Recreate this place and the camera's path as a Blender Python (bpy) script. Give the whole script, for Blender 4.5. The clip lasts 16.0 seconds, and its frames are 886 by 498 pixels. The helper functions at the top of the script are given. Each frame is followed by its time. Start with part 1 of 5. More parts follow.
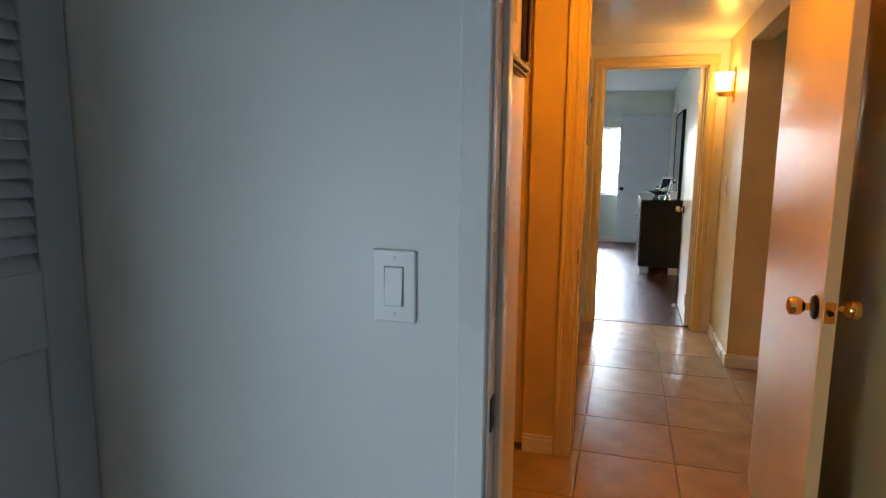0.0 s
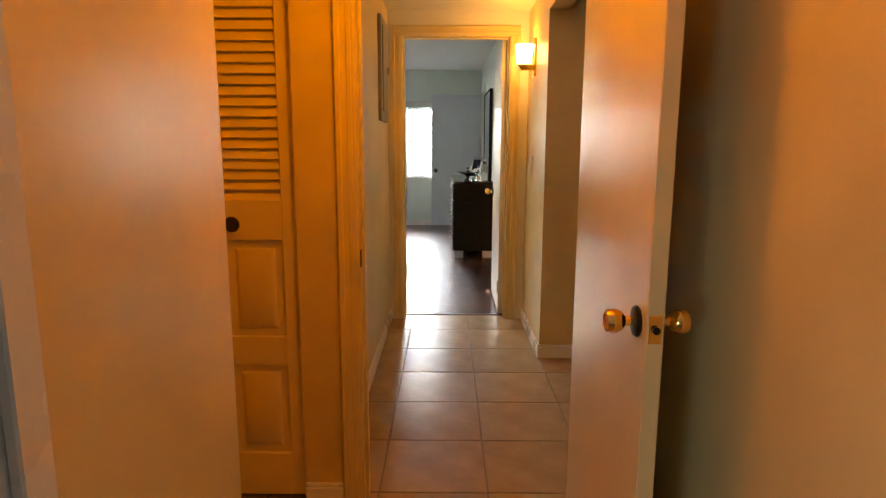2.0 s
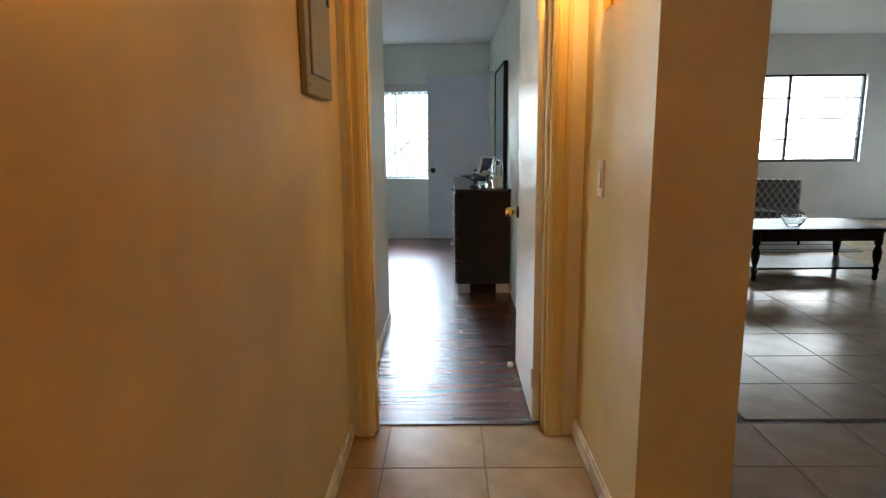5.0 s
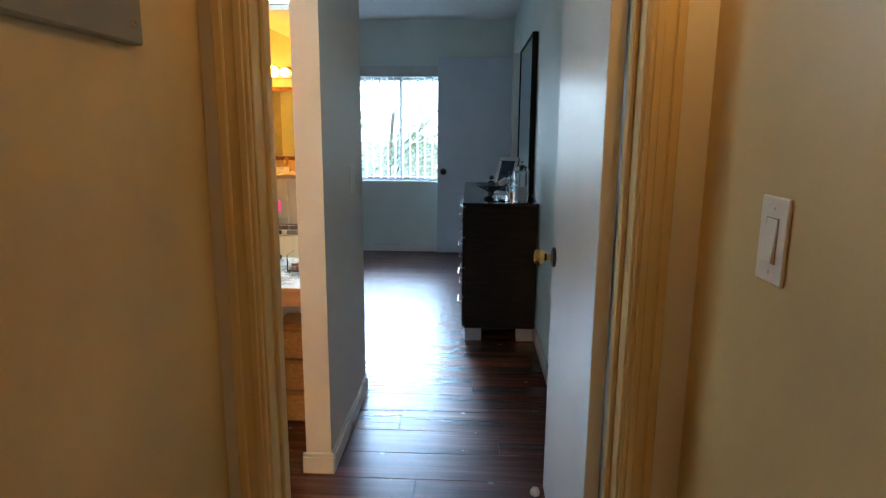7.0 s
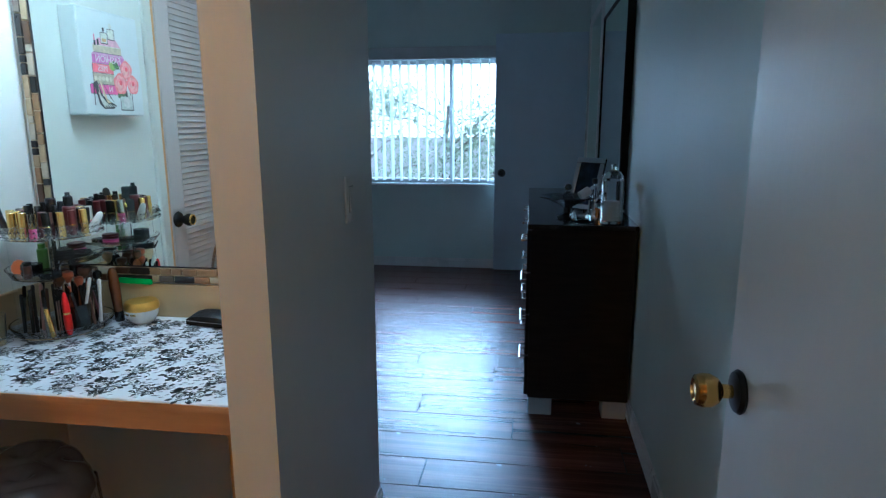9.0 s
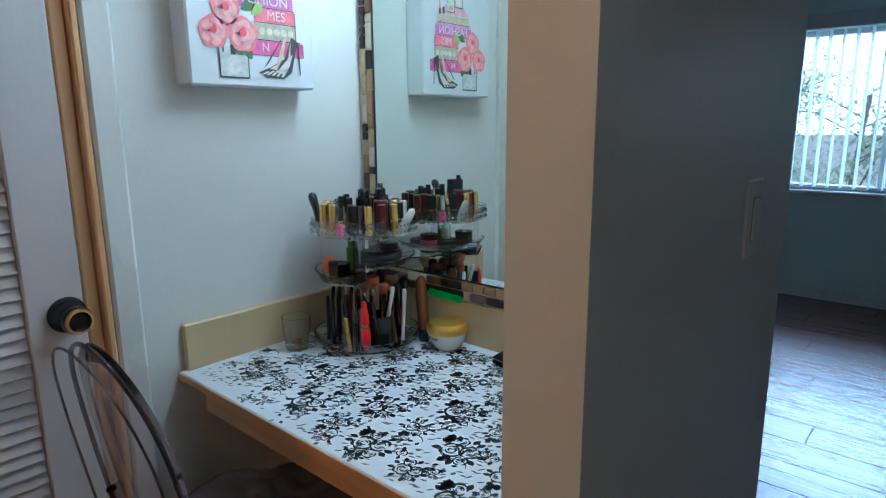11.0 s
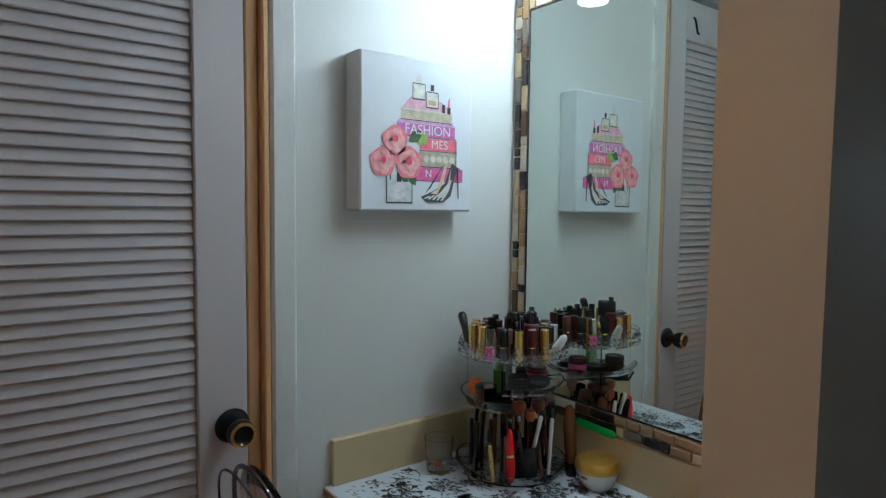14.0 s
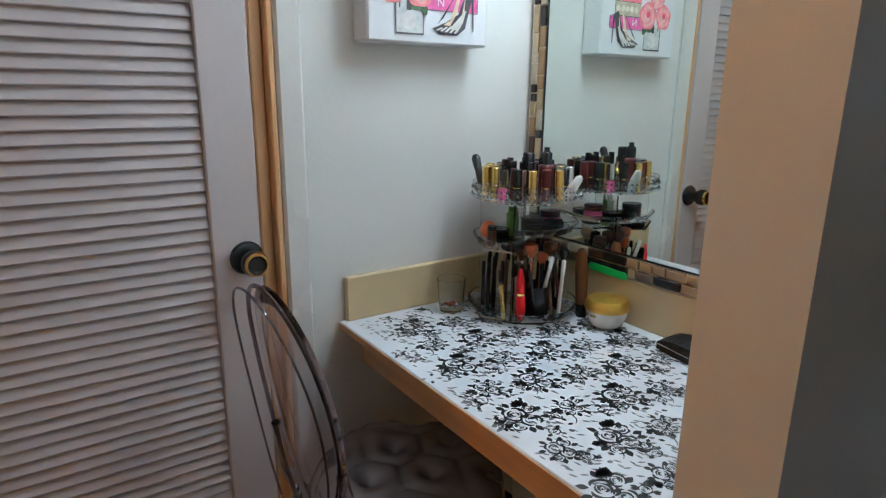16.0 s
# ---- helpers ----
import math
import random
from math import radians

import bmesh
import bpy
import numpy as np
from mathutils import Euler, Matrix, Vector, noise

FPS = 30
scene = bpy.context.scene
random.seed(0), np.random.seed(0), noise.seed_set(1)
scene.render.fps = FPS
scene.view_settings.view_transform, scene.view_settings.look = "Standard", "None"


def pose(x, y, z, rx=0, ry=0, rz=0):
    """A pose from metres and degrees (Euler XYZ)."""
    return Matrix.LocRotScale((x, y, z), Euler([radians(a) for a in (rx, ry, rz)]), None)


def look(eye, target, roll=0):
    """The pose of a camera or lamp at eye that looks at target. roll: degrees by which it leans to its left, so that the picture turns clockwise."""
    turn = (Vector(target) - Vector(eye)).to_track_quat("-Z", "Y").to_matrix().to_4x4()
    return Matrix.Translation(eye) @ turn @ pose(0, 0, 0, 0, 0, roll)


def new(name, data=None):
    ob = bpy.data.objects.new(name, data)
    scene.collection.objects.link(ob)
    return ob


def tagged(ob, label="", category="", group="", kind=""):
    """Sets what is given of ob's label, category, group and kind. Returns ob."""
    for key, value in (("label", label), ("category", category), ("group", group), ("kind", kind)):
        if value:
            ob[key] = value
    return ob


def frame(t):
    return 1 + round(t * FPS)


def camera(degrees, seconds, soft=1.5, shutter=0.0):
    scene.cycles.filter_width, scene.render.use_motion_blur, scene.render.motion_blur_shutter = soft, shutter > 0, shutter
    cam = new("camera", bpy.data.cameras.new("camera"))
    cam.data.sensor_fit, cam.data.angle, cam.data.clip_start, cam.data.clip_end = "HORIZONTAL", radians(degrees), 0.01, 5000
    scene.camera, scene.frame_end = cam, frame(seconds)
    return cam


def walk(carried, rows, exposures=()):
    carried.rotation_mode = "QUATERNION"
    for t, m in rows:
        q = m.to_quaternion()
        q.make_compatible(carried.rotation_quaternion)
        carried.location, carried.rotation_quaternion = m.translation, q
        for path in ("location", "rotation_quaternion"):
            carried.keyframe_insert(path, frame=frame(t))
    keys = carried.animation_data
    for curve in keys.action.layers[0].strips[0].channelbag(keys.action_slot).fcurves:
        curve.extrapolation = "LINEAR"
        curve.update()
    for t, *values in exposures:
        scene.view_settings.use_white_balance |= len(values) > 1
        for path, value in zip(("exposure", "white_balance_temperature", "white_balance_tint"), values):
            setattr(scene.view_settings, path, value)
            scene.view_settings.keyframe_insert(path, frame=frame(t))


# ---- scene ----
cam = camera(72.0, 16.0, soft=1.3)
PATH = [
    (0, (0.203, -5.102, 1.312), (-0.36, -3.206, 1.02), 0.6),
    (0.5, (0.248, -5.076, 1.308), (-0.017, -3.117, 1.0), 0.2),
    (1, (0.259, -4.974, 1.291), (0.159, -3.006, 0.949), -0.5),
    (1.5, (0.291, -4.76, 1.292), (0.276, -2.789, 0.952), -0.6),
    (2, (0.312, -4.503, 1.29), (0.302, -2.533, 0.949), 0.2),
    (2.5, (0.302, -4.18, 1.301), (0.342, -2.205, 0.986), -0.8),
    (3, (0.316, -3.861, 1.29), (0.337, -1.89, 0.953), -1.3),
    (3.5, (0.332, -3.533, 1.298), (0.298, -1.562, 0.964), 1.5),
    (3.7, (0.322, -3.397, 1.297), (0.299, -1.425, 0.961), 0.5),
    (5.8, (0.365, -2.103, 1.3), (0.363, -0.147, 0.883), -1.1),
    (6, (0.379, -1.975, 1.3), (0.387, -0.021, 0.87), -1.3),
    (6.5, (0.426, -1.642, 1.314), (0.29, 0.319, 0.948), 1.1),
    (7, (0.427, -1.31, 1.303), (0.341, 0.651, 0.919), 0.4),
    (7.5, (0.424, -1.012, 1.293), (0.403, 0.946, 0.886), -1.8),
    (8, (0.448, -0.701, 1.293), (0.324, 1.262, 0.932), 1.0),
    (8.2, (0.433, -0.614, 1.308), (0.284, 1.345, 0.933), 0.6),
    (10.3, (0.288, 0.272, 1.241), (-0.515, 2.057, 0.827), -0.4),
    (10.5, (0.249, 0.293, 1.244), (-0.692, 2.011, 0.838), -1.0),
    (11, (0.175, 0.307, 1.242), (-1.118, 1.779, 0.838), -0.4),
    (11.5, (0.131, 0.291, 1.232), (-1.39, 1.521, 0.819), -0.3),
    (12, (0.108, 0.283, 1.247), (-1.473, 1.432, 0.822), -0.3),
    (12.5, (0.098, 0.28, 1.286), (-1.483, 1.47, 0.997), 0.6),
    (13, (0.1, 0.282, 1.319), (-1.502, 1.471, 1.175), 0.5),
    (13.5, (0.112, 0.287, 1.345), (-1.497, 1.473, 1.292), 0.3),
    (14, (0.112, 0.289, 1.324), (-1.485, 1.485, 1.194), 0.6),
    (14.5, (0.115, 0.291, 1.304), (-1.461, 1.495, 1.046), 1.2),
    (15, (0.117, 0.289, 1.266), (-1.445, 1.486, 0.904), 0.9),
    (15.5, (0.122, 0.299, 1.234), (-1.427, 1.475, 0.77), 0.7),
    (16, (0.121, 0.319, 1.224), (-1.474, 1.417, 0.723), 0.6),
]
walk(cam, [(t, look(eye, target, roll)) for t, eye, target, roll in PATH],
     [(0, .62, 6400, 8), (1.0, .42, 7400, 9.3), (1.5, .48, 7900, 10), (3.7, .45, 7250, 9), (5.8, .05, 5800, 4), (7, -.45, 5300, 3), (8.2, -1.0, 4500, 0), (10.3, -1.65, 4600, 4), (11, -1.65, 4600, 1), (12, -1.55, 4950, 4), (12.6, -1.75, 5100, 6), (13.5, -2.35, 5080, 4), (14.4, -2.25, 5080, 4), (15, -1.95, 5150, 6), (15.4, -1.75, 5200, 8), (16, -1.5, 5280, 10)])


# ---- world and light ----
world = bpy.data.worlds.new("sky_world")
scene.world = world
world.use_nodes = True
_n = world.node_tree.nodes
_sky = _n.new("ShaderNodeTexSky")
_sky.sky_type = 'NISHITA'
_sky.sun_disc = False
_sky.sun_elevation, _sky.sun_rotation = radians(55), radians(200)
_n["Background"].inputs["Strength"].default_value = 0.12
world.node_tree.links.new(_sky.outputs[0], _n["Background"].inputs[0])


def lamp(name, kind, m, energy, colour, **more):
    data = bpy.data.lights.new(name, kind)
    data.energy, data.color = energy, colour
    if "size" in more:
        data.shape, data.size, data.size_y = 'RECTANGLE', more["size"], more["size_y"]
    if "radius" in more:
        data.shadow_soft_size = more["radius"]
    if "angle" in more:
        data.angle = radians(more["angle"])
    ob = new(name, data)
    ob.matrix_world = m
    return ob


lamp("sun", 'SUN', look((0, 0, 10), (-2.0, 5.4, 1.8)), 5.0, (1, .95, .88), angle=.6)
DAY = (.68, .82, 1.0)
WARM = (1.0, .32, .008)
lamp("bedroom_window_light", 'AREA', look((-.35, 9.0, 3.3), (-.5, 4.2, .6)), 3300, DAY, size=3.0, size_y=1.8)
lamp("study_window_light", 'AREA', look((-1.40, -5.75, .80), (-.2, -4.6, .45)), 19, (.58, .79, 1.0), size=1.2, size_y=1.0)
lamp("living_window_light", 'AREA', look((4.5, 10.0, 3.6), (4.0, 6, .6)), 45, DAY, size=3.5, size_y=1.8)
lamp("entry_ceiling_light", 'POINT', pose(.35, -3.15, 2.08), 14.5, WARM, radius=.07)
lamp("sconce_bulb", 'POINT', pose(.805, -.425, 1.885), 4.8, (1, .39, .04), radius=.02)
for bx in (-.886, -.703, -.520, -.337):
    lamp("vanity_bulb_light", 'POINT', pose(bx, 1.29, 1.865), 12.5, (.98, 1.0, .93), radius=.03)

# ---- materials ----
def material(name, colour, rough=.5, metal=0.0, vary=.06, scale=8.0, bump=.0, bump_scale=60.0, stretch=(1, 1, 1), random_tone=0.0, coat=0.0, spec=.5):
    m = bpy.data.materials.new(name)
    m.use_nodes = True
    t = m.node_tree
    b = t.nodes["Principled BSDF"]
    tex = t.nodes.new("ShaderNodeTexCoord")
    mp = t.nodes.new("ShaderNodeMapping")
    mp.inputs["Scale"].default_value = stretch
    t.links.new(tex.outputs["Object"], mp.inputs[0])
    n1 = t.nodes.new("ShaderNodeTexNoise")
    n1.inputs["Scale"].default_value = scale
    n1.inputs["Detail"].default_value = 5
    t.links.new(mp.outputs[0], n1.inputs["Vector"])
    ramp = t.nodes.new("ShaderNodeValToRGB")
    ramp.color_ramp.elements[0].position, ramp.color_ramp.elements[1].position = .3, .7
    ramp.color_ramp.elements[0].color = (*[c * (1 - vary) for c in colour], 1)
    ramp.color_ramp.elements[1].color = (*[min(1, c * (1 + vary)) for c in colour], 1)
    t.links.new(n1.outputs["Fac"], ramp.inputs[0])
    out = ramp.outputs[0]
    if random_tone:
        info = t.nodes.new("ShaderNodeObjectInfo")
        rng = t.nodes.new("ShaderNodeMapRange")
        rng.inputs["To Min"].default_value, rng.inputs["To Max"].default_value = 1 - random_tone, 1 + random_tone
        t.links.new(info.outputs["Random"], rng.inputs[0])
        hsv = t.nodes.new("ShaderNodeHueSaturation")
        t.links.new(rng.outputs[0], hsv.inputs["Value"])
        t.links.new(out, hsv.inputs["Color"])
        out = hsv.outputs[0]
    t.links.new(out, b.inputs["Base Color"])
    rr = t.nodes.new("ShaderNodeMapRange")
    rr.inputs["To Min"].default_value, rr.inputs["To Max"].default_value = rough * .85, min(1, rough * 1.15)
    t.links.new(n1.outputs["Fac"], rr.inputs[0])
    t.links.new(rr.outputs[0], b.inputs["Roughness"])
    b.inputs["Metallic"].default_value = metal
    b.inputs["Coat Weight"].default_value = coat
    b.inputs["Coat Roughness"].default_value = .08
    b.inputs["Specular IOR Level"].default_value = spec
    if bump:
        n2 = t.nodes.new("ShaderNodeTexNoise")
        n2.inputs["Scale"].default_value, n2.inputs["Detail"].default_value = bump_scale, 4
        t.links.new(mp.outputs[0], n2.inputs["Vector"])
        bp = t.nodes.new("ShaderNodeBump")
        bp.inputs["Strength"].default_value, bp.inputs["Distance"].default_value = bump, .004
        t.links.new(n2.outputs["Fac"], bp.inputs["Height"])
        t.links.new(bp.outputs[0], b.inputs["Normal"])
    return m


def glowing(name, colour, strength):
    m = bpy.data.materials.new(name)
    m.use_nodes = True
    b = m.node_tree.nodes["Principled BSDF"]
    b.inputs["Base Color"].default_value = (*[c * .8 for c in colour], 1)
    b.inputs["Emission Color"].default_value = (*colour, 1)
    b.inputs["Emission Strength"].default_value = strength
    return m


def clear(name, colour=(1, 1, 1), rough=.02, ior=1.45):
    m = bpy.data.materials.new(name)
    m.use_nodes = True
    b = m.node_tree.nodes["Principled BSDF"]
    b.inputs["Base Color"].default_value = (*colour, 1)
    b.inputs["Roughness"].default_value = rough
    b.inputs["Transmission Weight"].default_value = 1
    b.inputs["IOR"].default_value = ior
    return m


WALL = material("wall_paint", (.78, .775, .735), .42, vary=.035, scale=2.5, bump=.07, bump_scale=120)
BEDW = material("pale_green_grey_paint", (.68, .775, .715), .42, vary=.035, scale=2.5, bump=.07, bump_scale=120)
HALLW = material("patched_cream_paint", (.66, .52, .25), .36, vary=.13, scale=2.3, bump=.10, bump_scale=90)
DOORC = material("cream_door_paint", (.71, .58, .30), .30, vary=.04, scale=4, bump=.10, bump_scale=70, stretch=(1, 1, .2))
CEIL = material("ceiling_paint", (.74, .74, .71), .30, vary=.04, scale=3, bump=.12, bump_scale=60)
POPCORN = material("textured_ceiling", (.72, .73, .72), .8, vary=.08, scale=40, bump=.8, bump_scale=140)
TRIM = material("white_gloss_trim", (.78, .77, .73), .28, vary=.03, scale=5, bump=.08, bump_scale=80)
DOORW = material("painted_door", (.76, .76, .72), .30, vary=.04, scale=4, bump=.12, bump_scale=70, stretch=(1, 1, .2))
TILE = material("ceramic_tile", (.38, .272, .17), .20, vary=.16, scale=7, bump=.12, bump_scale=18, random_tone=.07)
GROUT = material("tile_grout", (.20, .17, .13), .85, vary=.2, scale=40, bump=.3)
DARKWOOD = material("dark_espresso_wood", (.014, .010, .008), .38, vary=.35, scale=6, bump=.06, stretch=(1, 1, 9), spec=.16)
BLACK = material("black_bronze", (.015, .013, .012), .3, metal=.6, vary=.2)
BRASS = material("polished_brass", (.80, .52, .16), .16, metal=1, vary=.08)
GOLD = material("gold_foil", (.86, .60, .18), .22, metal=1, vary=.1)
CHROME = material("chrome", (.78, .79, .80), .1, metal=1, vary=.05)
STEEL = material("grey_painted_steel", (.24, .24, .23), .42, vary=.08, scale=5)
PLATE = material("white_plastic", (.80, .79, .75), .3, vary=.02)
CREAM = material("cream_laminate", (.58, .45, .25), .4, vary=.06, scale=5, bump=.05)
APRON = material("apron_wood", (.56, .31, .14), .42, vary=.12, scale=4, stretch=(1, 8, 8), bump=.08)
VANEW = material("vinyl_vane", (.80, .82, .80), .4, vary=.04)
_vt = VANEW.node_tree
_tr, _mx = _vt.nodes.new("ShaderNodeBsdfTranslucent"), _vt.nodes.new("ShaderNodeMixShader")
_tr.inputs[0].default_value = (.85, .88, .86, 1)
_mx.inputs[0].default_value = .55
_vt.links.new(_vt.nodes["Principled BSDF"].outputs[0], _mx.inputs[1])
_vt.links.new(_tr.outputs[0], _mx.inputs[2])
_vt.links.new(_mx.outputs[0], _vt.nodes["Material Output"].inputs[0])
MIRROR = material("mirror_glass", (.86, .93, .89), .012, metal=1, vary=0)
GLASS = clear("window_glass")
ACRYLIC = clear("clear_acrylic", (.97, .98, .98), .03, 1.4)
LEATHER = material("dark_brown_leather", (.19, .165, .165), .24, vary=.2, scale=12, bump=.12, bump_scale=200, coat=.6)
BLACKPL = material("black_plastic", (.012, .012, .013), .25, vary=.2)
GREYFAB = material("grey_sofa_fabric", (.10, .11, .15), .9, vary=.15, scale=60, bump=.4, bump_scale=300)


# ---- building helpers ----
def box(bm, x0, y0, z0, x1, y1, z1, bevel=0.0, m=None):
    g = bmesh.ops.create_cube(bm, size=1)["verts"]
    for v in g:
        v.co = Vector(((x0 + x1) / 2 + v.co.x * (x1 - x0), (y0 + y1) / 2 + v.co.y * (y1 - y0), (z0 + z1) / 2 + v.co.z * (z1 - z0)))
    if bevel:
        edges = list({e for v in g for e in v.link_edges})
        r = bmesh.ops.bevel(bm, geom=edges, offset=bevel, segments=1, affect='EDGES')
        g = list({v for f in r["faces"] for v in f.verts} | {v for v in g if v.is_valid})
    if m is not None:
        bmesh.ops.transform(bm, matrix=m, verts=g)
    return g


def turned(bm, profile, m=None, seg=24):
    """A lathe about z: profile is (radius, height) pairs."""
    rings = []
    for r, z in profile:
        if r < 1e-5:
            rings.append([bm.verts.new((0, 0, z))])
        else:
            rings.append([bm.verts.new((r * math.cos(2 * math.pi * i / seg), r * math.sin(2 * math.pi * i / seg), z)) for i in range(seg)])
    for a, b in zip(rings, rings[1:]):
        for i in range(seg):
            j = (i + 1) % seg
            if len(a) == 1 and len(b) > 1:
                bm.faces.new((a[0], b[j], b[i]))
            elif len(b) == 1 and len(a) > 1:
                bm.faces.new((a[i], a[j], b[0]))
            elif len(a) > 1:
                bm.faces.new((a[i], a[j], b[j], b[i]))
    vs = [v for r in rings for v in r]
    if m is not None:
        bmesh.ops.transform(bm, matrix=m, verts=vs)
    return vs


def tube(bm, points, r, seg=8, caps=True):
    pts = [Vector(p) for p in points]
    rings, up = [], Vector((.13, .27, .95)).normalized()
    for i, p in enumerate(pts):
        d = (pts[min(i + 1, len(pts) - 1)] - pts[max(i - 1, 0)]).normalized()
        a = d.cross(up)
        if a.length < 1e-3:
            a = d.cross(Vector((1, 0, 0)))
        a.normalize()
        b = d.cross(a)
        rings.append([bm.verts.new(p + r * (math.cos(2 * math.pi * k / seg) * a + math.sin(2 * math.pi * k / seg) * b)) for k in range(seg)])
    for u, v in zip(rings, rings[1:]):
        for k in range(seg):
            bm.faces.new((u[k], u[(k + 1) % seg], v[(k + 1) % seg], v[k]))
    if caps:
        bm.faces.new(rings[0][::-1]), bm.faces.new(rings[-1])
    return [v for q in rings for v in q]


def finish(bm, name, mat, smooth=True):
    bmesh.ops.recalc_face_normals(bm, faces=bm.faces[:])
    me = bpy.data.meshes.new(name)
    bm.to_mesh(me)
    bm.free()
    for mm in (mat if isinstance(mat, (list, tuple)) else [mat]):
        me.materials.append(mm)
    if smooth:
        me.shade_smooth()
        me.set_sharp_from_angle(angle=radians(35))
    return me


def part(name, bm, mat, parent, label=""):
    ob = new(name, finish(bm, name, mat))
    ob.parent = parent
    return tagged(ob, label)


def thing(name, label, category, m=None, group="", kind=""):
    ob = new(name)
    ob.empty_display_size = .05
    if m is not None:
        ob.matrix_world = m
    return tagged(ob, label, category, group, kind)


def solid(name, boxes, mat, label="", category="wall", bevel=0.0, kind="structure"):
    """One mesh of butted boxes."""
    bm = bmesh.new()
    for b in boxes:
        box(bm, *b, bevel=bevel)
    return tagged(new(name, finish(bm, name, mat)), label, category, kind=kind)


def boxpart(name, b, mat, parent, bevel=0.0, label="", m=None):
    bm = bmesh.new()
    box(bm, *b, bevel=bevel, m=m)
    return part(name, bm, mat, parent, label)


# ---- structure ----
HALL_Z, BED_Z = 2.19, 2.40
HL, HR, BR = -.10, .882, .852          # hall walls, bedroom east wall
# study, where the walk begins
solid("wall_study_north", [(-1.02, -4.15, 0, -.014, -4.06, 2.4), (-.014, -4.15, 2.06, .83, -4.06, 2.4), (.83, -4.15, 0, 2.6, -4.06, 2.4)], WALL, "pale grey painted wall with a doorway")
solid("wall_study_west", [(-1.10, -8.1, 0, -.85, -6.45, 2.4), (-1.10, -6.45, 0, -.85, -5.06, .30), (-1.10, -6.45, 1.42, -.85, -5.06, 2.4), (-1.10, -5.06, 0, -.85, -4.98, 2.4), (-1.10, -4.98, 2.05, -.85, -4.15, 2.4), (-1.10, -4.98, 0, -1.02, -4.15, 2.05)], WALL, "pale wall with a louvred closet")
solid("wall_study_east", [(2.6, -8.1, 0, 2.7, -4.06, 2.4)], WALL, "pale plain painted wall")
solid("wall_study_south", [(-1.1, -8.2, 0, 2.7, -8.1, 2.4)], WALL, "pale plain painted wall")
solid("ceiling_study", [(-1.1, -8.2, 2.4, 2.7, -4.06, 2.5)], CEIL, "white painted ceiling", "ceiling")
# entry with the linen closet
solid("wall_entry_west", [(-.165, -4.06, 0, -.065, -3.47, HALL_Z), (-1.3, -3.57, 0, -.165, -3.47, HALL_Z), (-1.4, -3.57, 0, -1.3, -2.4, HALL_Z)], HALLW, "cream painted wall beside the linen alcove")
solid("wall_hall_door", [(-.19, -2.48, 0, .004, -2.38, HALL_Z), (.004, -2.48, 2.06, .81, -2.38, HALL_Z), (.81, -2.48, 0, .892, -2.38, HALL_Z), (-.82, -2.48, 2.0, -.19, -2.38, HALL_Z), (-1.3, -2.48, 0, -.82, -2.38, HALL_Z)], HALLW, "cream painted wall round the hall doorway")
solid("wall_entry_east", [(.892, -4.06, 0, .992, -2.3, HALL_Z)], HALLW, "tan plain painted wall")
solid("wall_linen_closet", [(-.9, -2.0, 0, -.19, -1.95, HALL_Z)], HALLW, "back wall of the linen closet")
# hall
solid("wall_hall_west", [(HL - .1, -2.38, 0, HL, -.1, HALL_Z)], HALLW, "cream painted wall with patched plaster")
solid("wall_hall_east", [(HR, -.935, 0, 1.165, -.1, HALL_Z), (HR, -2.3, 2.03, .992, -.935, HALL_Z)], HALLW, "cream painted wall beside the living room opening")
solid("ceiling_hall", [(-1.4, -4.06, HALL_Z, 1.165, -.1, HALL_Z + .1)], CEIL, "glossy painted low hall ceiling", "ceiling")
solid("wall_bedroom_south", [(-3.2, -.1, 0, -1.0, 0, BED_Z), (-1.0, -.1, 2.05, -.40, 0, BED_Z), (-.40, -.1, 0, -.015, 0, BED_Z), (-.015, -.1, 2.038, .768, 0, BED_Z), (.768, -.1, 0, 1.165, 0, BED_Z)], WALL, "cream painted wall round the bedroom doorway")
# bedroom and vanity nook
solid("wall_bedroom_east", [(BR, 0, 0, BR + .12, 4.2, BED_Z), (BR, 4.2, 2.05, BR + .12, 5.0, BED_Z), (BR, 5.0, 0, BR + .12, 5.2, BED_Z), (BR + .12, 4.1, 0, BR + .36, 4.2, BED_Z), (BR + .31, 4.2, 0, BR + .36, 5.2, BED_Z)], BEDW, "pale grey-green wall with a closet opening")
solid("wall_stub", [(-.186, .815, 0, -.089, 1.59, BED_Z)], WALL, "narrow painted wall end beside the vanity")
solid("wall_vanity_north", [(-1.065, 1.395, 0, -.186, 1.59, BED_Z)], WALL, "white painted wall behind the mirror")
solid("wall_vanity_west", [(-1.165, .735, 0, -1.065, 1.59, BED_Z), (-1.165, 0, 2.05, -1.065, .735, BED_Z)], WALL, "white painted wall with a louvred door")
solid("wall_bath", [(-2.0, 0, 0, -1.9, 1.59, BED_Z), (-1.9, 1.49, 0, -1.165, 1.59, BED_Z)], WALL, "plain wall behind the louvred door")
WX0, WX1, WZ0, WZ1 = -1.12, .47, .768, 1.838
solid("wall_bedroom_north", [(-3.2, 5.2, 0, WX0, 5.34, BED_Z), (WX0, 5.2, 0, WX1, 5.34, WZ0), (WX0, 5.2, WZ1, WX1, 5.34, BED_Z), (WX1, 5.2, 0, BR + .36, 5.34, BED_Z)], BEDW, "pale grey-green wall round the window")
solid("wall_bedroom_west", [(-3.3, 1.59, 0, -3.2, 5.34, BED_Z), (-3.2, 1.49, 0, -2.0, 1.59, BED_Z)], WALL, "pale plain painted wall")
